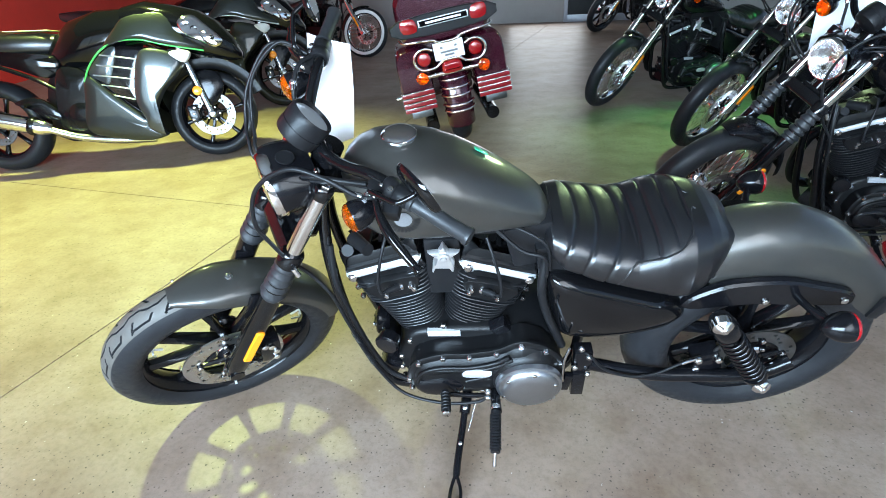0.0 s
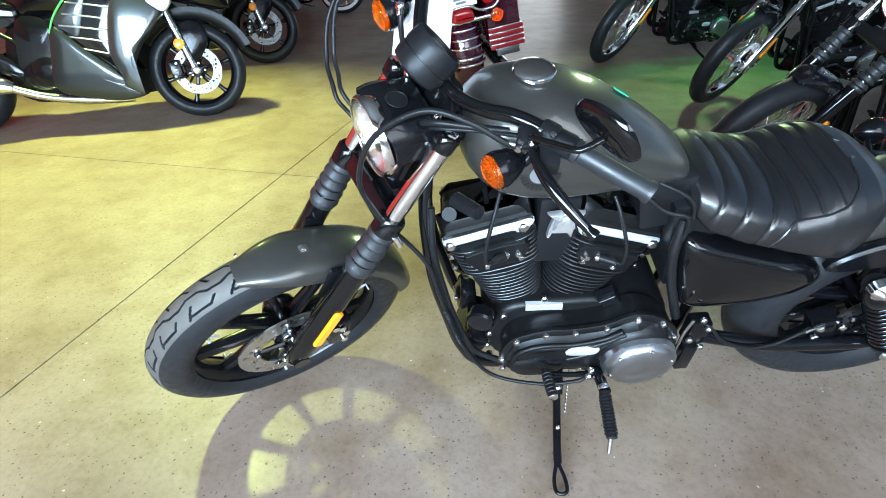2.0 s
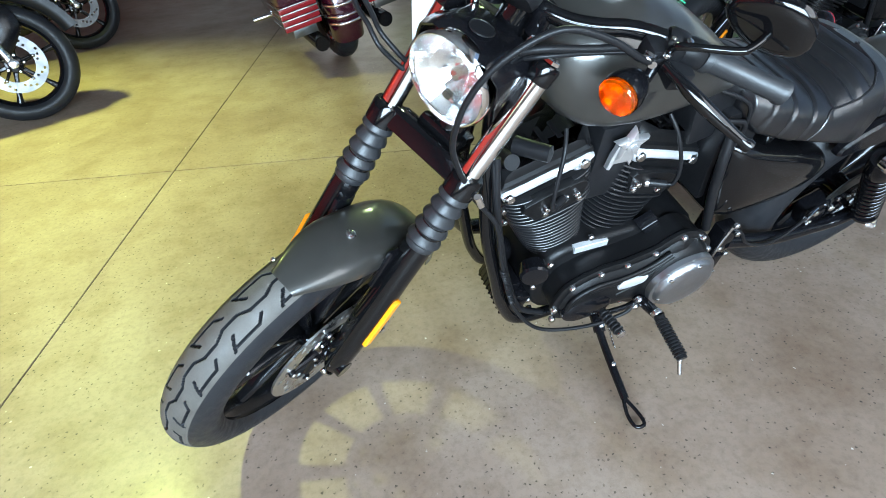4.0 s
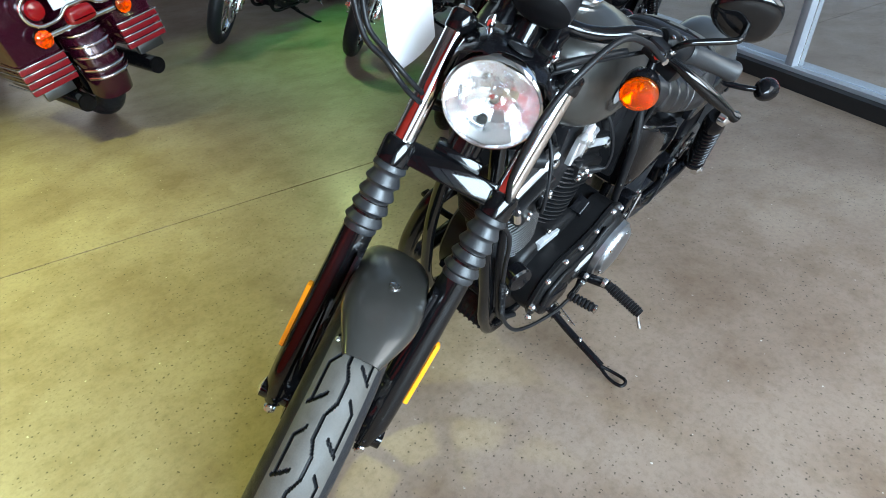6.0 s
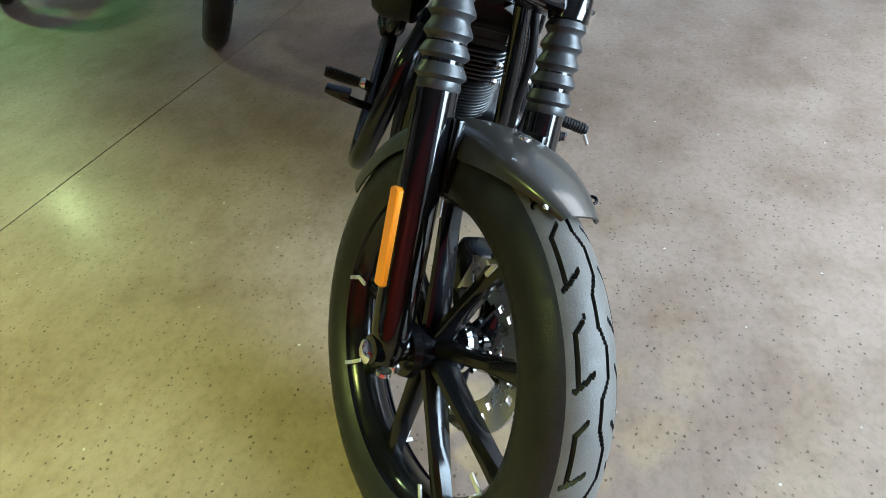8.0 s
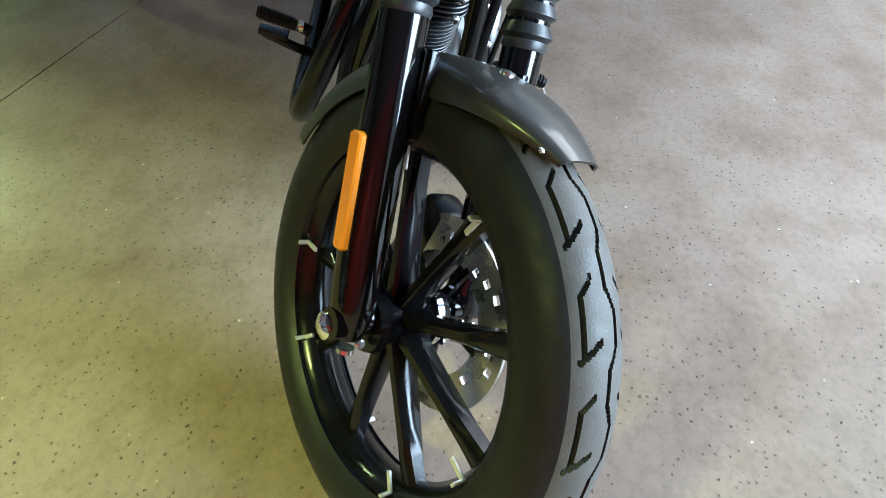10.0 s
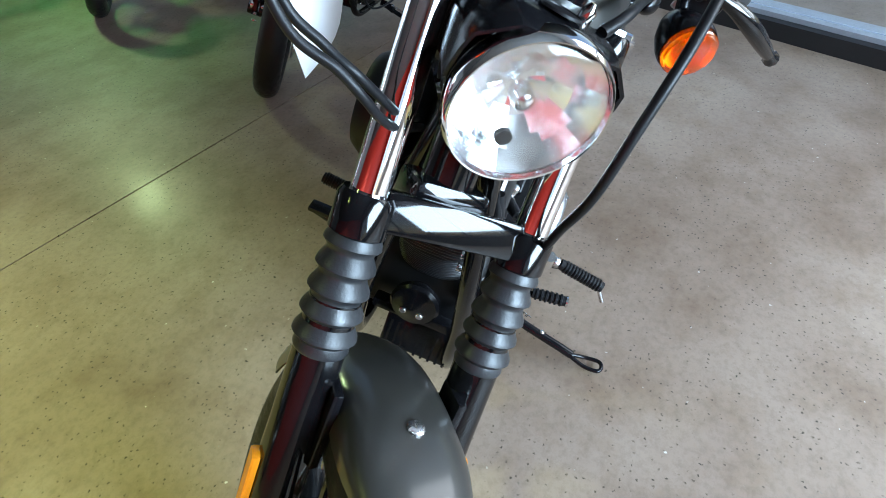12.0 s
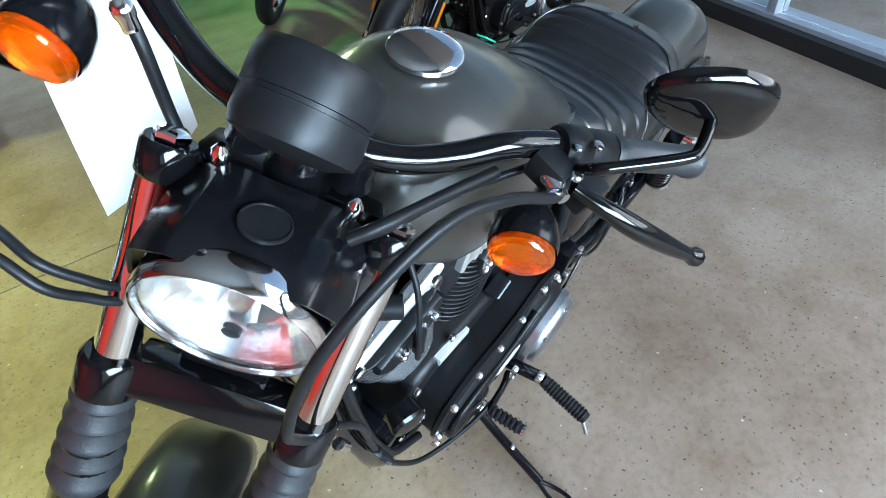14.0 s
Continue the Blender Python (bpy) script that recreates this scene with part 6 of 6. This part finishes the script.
    for x, zb, zt, w in ((-1.1, 0.88, 0.95, 0.09), (-0.95, 0.8, 0.96, 0.13), (-0.62, 0.78, 0.95, 0.16), (-0.5, 0.76, 0.92, 0.165), (-0.3, 0.76, 0.915, 0.15), (-0.2, 0.76, 0.9, 0.1)):
        rings.append([V(x, w * math.copysign(abs(math.sin(2 * math.pi * k / 24)) ** 0.7, math.sin(2 * math.pi * k / 24)), (zb + zt) / 2 + (zt - zb) / 2 * math.copysign(abs(math.cos(2 * math.pi * k / 24)) ** 0.7, math.cos(2 * math.pi * k / 24))) for k in range(24)])
    grid(bm, rings)
    part("seat", bm, leather, bike, sharp=60)
    bm = BM()
    dome(bm, smooth_outline([(-0.32, 0.22), (0.1, 0.2), (0.3, 0.4), (0.3, 0.66), (-0.1, 0.68), (-0.3, 0.6)], 4), [(-0.14, 0.9), (-0.12, 1), (0.12, 1), (0.14, 0.9)], side_xz)
    part("engine", bm, wrinkle, bike)
    bm = BM()
    lathe(bm, (-0.1, -0.14, 0.36), (0, -1, 0), [(0, 0.1), (0.04, 0.098), (0.055, 0.08), (0.06, 0.03), (0.061, 0.001)], 28)
    part("engine_cover", bm, satin_black, bike, "round black engine cover")
    bm = BM()
    tube(bm, [(0.35, -0.16, 0.17), (0.1, -0.18, 0.18), (-0.15, -0.2, 0.22), (-0.34, -0.22, 0.29)], 0.026, 12)
    ex = part("exhaust", bm, steel, bike, "bright steel exhaust")
    bm = BM()
    lathe(bm, (-0.3, -0.225, 0.285), V(-0.75, -0.02, 0.2), [(0, 0.03), (0.06, 0.055), (0.5, 0.06), (0.72, 0.05), (0.74, 0.04)], 24)
    part("muffler", bm, chrome, ex, "polished muffler")
    bm = BM()
    lathe(bm, (-0.3, -0.225, 0.285), V(-0.75, -0.02, 0.2), [(0.1, 0.059), (0.11, 0.064), (0.13, 0.064), (0.14, 0.06)], 24)
    part("muffler_band", bm, satin_black, ex)
    return bike


def sport_root(x, y, az, lean=-9.0):
    m = pose(0, 0, 0, lean, 0, az)
    w = m @ V(0.74, 0, 0.3)
    return Matrix.Translation((x - w.x, y - w.y, 0)) @ m


sport_bike("motorcycle", sport_root(-1.82, 4.03, 13), 10, "graphite and black faired sport motorcycle with green trim", paint_dark_green, paint_lime, fairing_silver)
sport_bike("motorcycle", sport_root(-1.89, 5.49, 16), 12, "black faired sport motorcycle parked behind another", paint_black, silver_paint, paint_dark_green)
bm = BM()
box(bm, (0, 0, 0.006), (0.28, 0.2, 0.006), (0, 0, 0), 0.001)
tagged(part("card", bm, yellow_card), "pale yellow card lying on a motorcycle seat", "card").matrix_world = sport_root(-1.82, 4.03, 13) @ pose(-0.36, -0.03, 0.921, 0, 1, 4)


def touring_bike(root):
    """A dresser seen from behind: y ahead, x to its right."""
    bike = thing("motorcycle", root, "maroon touring motorcycle with a top box and panniers, seen from behind", "motorcycle")
    M90 = Matrix.Rotation(radians(-90), 4, "Z")
    build_wheel(bike, V(-0.42, 0, 0.32), 0.32, 0.07, 0.21, chrome, m=M90, spokes=9, disc=False, name="rear_wheel")
    build_wheel(bike, V(-2.02, 0, 0.32), 0.32, 0.06, 0.21, chrome, m=M90, spokes=9, disc=False)
    # rear mudguard with chrome ribs
    pts = [(0.36 * math.sin(radians(a)), 0.36 * math.cos(radians(a))) for a in range(-115, 60, 7)]
    bm = BM()
    rows = fender_rows([(-0.42 - x, 0.32 + z) for x, z in pts][::-1], lambda f: 0.095, lambda f: 0.1, 17)
    shell(bm, rows, 0.003)
    fen = part("rear_fender", bm, paint_maroon, bike, m=M90)
    for k, z in enumerate((0.5, 0.45, 0.4, 0.34, 0.3)):
        bm = BM()
        y = 0.42 - math.sqrt(max(0.0, 0.37**2 - (z - 0.32) ** 2))
        tube(bm, [(-0.1, y + 0.05, z), (-0.06, y + 0.004, z - 0.008), (0, y - 0.008, z - 0.01), (0.06, y + 0.004, z - 0.008), (0.1, y + 0.05, z)], 0.009, 8)
        part("chrome_rib", bm, chrome, fen, "chrome mudguard rib")
    # panniers
    for s in (1, -1):
        rings = []
        for y, g in ((0.1, 0.92), (0.12, 1.0), (0.6, 1.0), (0.64, 0.9)):
            ring = []
            for k in range(28):
                a = 2 * math.pi * k / 28
                c, q = math.cos(a), math.sin(a)
                ring.append(V(s * 0.245 + 0.105 * g * math.copysign(abs(c) ** 0.45, c), y, 0.53 + 0.2 * g * math.copysign(abs(q) ** 0.5, q)))
            rings.append(ring)
        bm = BM()
        grid(bm, rings)
        bag = part("pannier", bm, paint_maroon, bike, "maroon hard pannier", sharp=50)
        for k in range(4):
            bm = BM()
            z = 0.35 + k * 0.033
            box(bm, (s * 0.25, 0.095, z), (0.215, 0.024, 0.025), (0, 0, 0), 0.005)
            part("reflector_strip", bm, red_trim, bag, "red reflector strip")
            bm = BM()
            tube(bm, [(s * 0.145, 0.1, z + 0.016), (s * 0.16, 0.082, z + 0.016), (s * 0.34, 0.082, z + 0.016), (s * 0.358, 0.1, z + 0.016), (s * 0.362, 0.3, z + 0.016)], 0.0038, 8, 3)
            part("chrome_rail", bm, chrome, bag)
        bm = BM()
        box(bm, (s * 0.25, 0.1, 0.318), (0.14, 0.03, 0.05), (0, 0, 0), 0.008)
        part("bumper_plate", bm, disc_dark, bag)
        bm = BM()
        rod(bm, (s * 0.2, 0.7, 0.26), (s * 0.2, 0.02, 0.24), 0.042, n=22)
        lathe(bm, (s * 0.2, 0.02, 0.24), (0, 1, 0.03), [(0.0, 0.042), (0.0, 0.034), (0.1, 0.032), (0.1, 0.001)], 22)
        part("muffler", bm, satin_black, bike, "dark muffler with an open end")
    # top box
    rings = []
    for y, g, h in ((0.06, 0.93, 0.0), (0.09, 1.0, 0.01), (0.42, 1.0, 0.01), (0.46, 0.92, 0.0)):
        ring = []
        for k in range(32):
            a = 2 * math.pi * k / 32
            c, q = math.cos(a), math.sin(a)
            ring.append(V(0.285 * g * math.copysign(abs(c) ** 0.4, c), y, 0.9 + (0.155 + h) * g * math.copysign(abs(q) ** 0.5, q)))
        rings.append(ring)
    bm = BM()
    grid(bm, rings)
    tb = part("top_box", bm, paint_maroon, bike, "maroon top box", sharp=50)
    bm = BM()
    slab(bm, smooth_outline([(-0.27, 0.8), (0.27, 0.8), (0.275, 0.905), (-0.275, 0.905)], 3), [(0.07, 0), (0.05, 0.0), (0.045, 0.006)], lambda u, v, w: V(u, w, v))
    part("light_panel", bm, plastic, tb, "dark light panel")
    bm = BM()
    slab(bm, [(-0.155, 0.845), (0.155, 0.845), (0.155, 0.885), (-0.155, 0.885)], [(0.05, 0), (0.038, 0), (0.036, 0.003)], lambda u, v, w: V(u, w, v))
    part("name_plate", bm, alloy, tb, "bright name plate")
    bm = BM()
    slab(bm, [(-0.148, 0.85), (0.148, 0.85), (0.148, 0.88), (-0.148, 0.88)], [(0.038, 0), (0.0345, 0)], lambda u, v, w: V(u, w, v))
    part("plate_field", bm, paint_black, tb)
    bm = BM()
    box(bm, (0, 0.0335, 0.865), (0.22, 0.003, 0.012))
    part("plate_bar", bm, alloy, tb)
    for s in (1, -1):
        bm = BM()
        slab(bm, smooth_outline([(s * 0.17, 0.83), (s * 0.255, 0.83), (s * 0.262, 0.9), (s * 0.18, 0.9)], 3), [(0.06, 0), (0.036, 0.0), (0.032, 0.008)], lambda u, v, w: V(u, w, v))
        part("box_lamp", bm, red_lens, tb, "red box lamp")
    bm = BM()
    tube(bm, [(-0.29, 0.1, 0.79), (-0.26, 0.04, 0.775), (-0.1, 0.03, 0.76), (-0.05, 0.03, 0.74), (0.05, 0.03, 0.74), (0.1, 0.03, 0.76), (0.26, 0.04, 0.775), (0.29, 0.1, 0.79)], 0.008, 8)
    part("box_rail", bm, chrome, tb, "chrome rail under the box")
    # plate, lamps
    bm = BM()
    box(bm, (0, 0.06, 0.68), (0.19, 0.006, 0.105), (0, 0, 0), 0.002)
    plate = part("number_plate", bm, paper, bike, "pale number plate")
    bm = BM()
    for x, z, w in ((-0.045, 0.7, 0.018), (0.045, 0.7, 0.018), (0.0, 0.672, 0.11), (0.0, 0.652, 0.06)):
        box(bm, (x, 0.0555, z), (w, 0.003, 0.012))
    part("plate_marks", bm, decal_light, plate)
    for s in (1, -1):
        bm = BM()
        lathe(bm, (s * 0.165, 0.075, 0.655), (0, -1, 0), [(0, 0.042), (0.02, 0.042), (0.03, 0.034), (0.034, 0.015), (0.035, 0.001)], 24)
        part("running_lamp", bm, red_lens, bike, "round red lamp")
        turn_signal(bike, (s * 0.2, 0.05, 0.545), (0, -1, 0), name="rear_turn_signal", r=0.04)
    bm = BM()
    half = [(0.0, 0.628), (0.05, 0.625), (0.09, 0.6), (0.13, 0.592), (0.185, 0.596), (0.222, 0.628), (0.224, 0.678), (0.19, 0.712), (0.14, 0.716), (0.105, 0.7)]
    tube(bm, [(-x, 0.045, z) for x, z in half[:0:-1]] + [(x, 0.045, z) for x, z in half], 0.0085, 8, 4)
    part("lamp_guard", bm, chrome, bike, "chrome guard looping round both lamps")
    bm = BM()
    rod(bm, (-0.2, 0.07, 0.545), (0.2, 0.07, 0.545), 0.014, n=12)
    part("signal_bar", bm, chrome, bike, "chrome signal bar")
    bm = BM()
    slab(bm, smooth_outline([(-0.055, 0.545), (0.055, 0.545), (0.065, 0.58), (0.045, 0.615), (-0.045, 0.615), (-0.065, 0.58)], 4), [(0.08, 0), (0.045, 0.002), (0.036, 0.01), (0.033, 0.025)], lambda u, v, w: V(u, w, v))
    part("tail_lamp", bm, red_lens, bike, "red tail lamp")
    bm = BM()
    box(bm, (0, 0.75, 0.62), (0.3, 0.7, 0.3), (0, 0, 0), 0.06)
    box(bm, (0, 1.2, 0.45), (0.4, 0.5, 0.5), (0, 0, 0), 0.05)
    part("body", bm, paint_maroon, bike)
    bm = BM()
    rings = []
    for y, zt, w in ((0.5, 0.86, 0.16), (0.6, 0.85, 0.18), (0.9, 0.8, 0.17), (1.1, 0.8, 0.13)):
        rings.append([V(w * math.copysign(abs(math.cos(2 * math.pi * k / 20)) ** 0.7, math.cos(2 * math.pi * k / 20)), y, zt - 0.06 + 0.06 * math.sin(2 * math.pi * k / 20)) for k in range(20)])
    grid(bm, rings)
    part("seat", bm, leather, bike)
    bm = BM()
    rod(bm, (-0.25, 0.72, 0.3), (-0.42, 0.74, 0.3), 0.014, n=10)
    part("foot_peg", bm, chrome, bike)
    return bike


touring_bike(Matrix.Translation((0.070, 3.982, 0)) @ pose(0, 0, 0, 0, -9.7, 13.0) @ Matrix.Diagonal((1.05, 1.05, 1.05, 1)))


def price_sheet():
    """A sheet of paper hanging, slightly curled, from the handlebar."""
    tl, tr, br, bl = V(-0.057, 1.567, 1.127), V(0.050, 1.547, 1.102), V(0.029, 1.554, 0.878), V(-0.097, 1.526, 0.846)
    rows = []
    for i in range(9):
        f = i / 8
        rows.append([tl.lerp(tr, k / 6).lerp(bl.lerp(br, k / 6), f) + V(0.0, -0.012 * math.sin(math.pi * k / 6) + 0.015 * math.sin(math.pi * f), 0) for k in range(7)])
    bm = BM()
    shell(bm, rows, 0.0006)
    tagged(part("price_sheet", bm, paper), "blank white paper sheet hanging from the handlebar", "paper")


price_sheet()


def hanging_tag():
    """A white sheet hanging over the handlebar of the booted cruiser."""
    rows = []
    for i in range(7):
        f = i / 6
        rows.append([V(1.58 + 0.34 * k / 5 + 0.02 * f, 2.8 + 0.03 * f + 0.015 * math.sin(math.pi * k / 5), 1.08 - 0.03 * k / 5 - 0.26 * f) for k in range(6)])
    bm = BM()
    shell(bm, rows, 0.0006)
    tagged(part("paper_sheet", bm, paper), "white paper sheet hanging over the dark cruiser's handlebar", "paper")


hanging_tag()
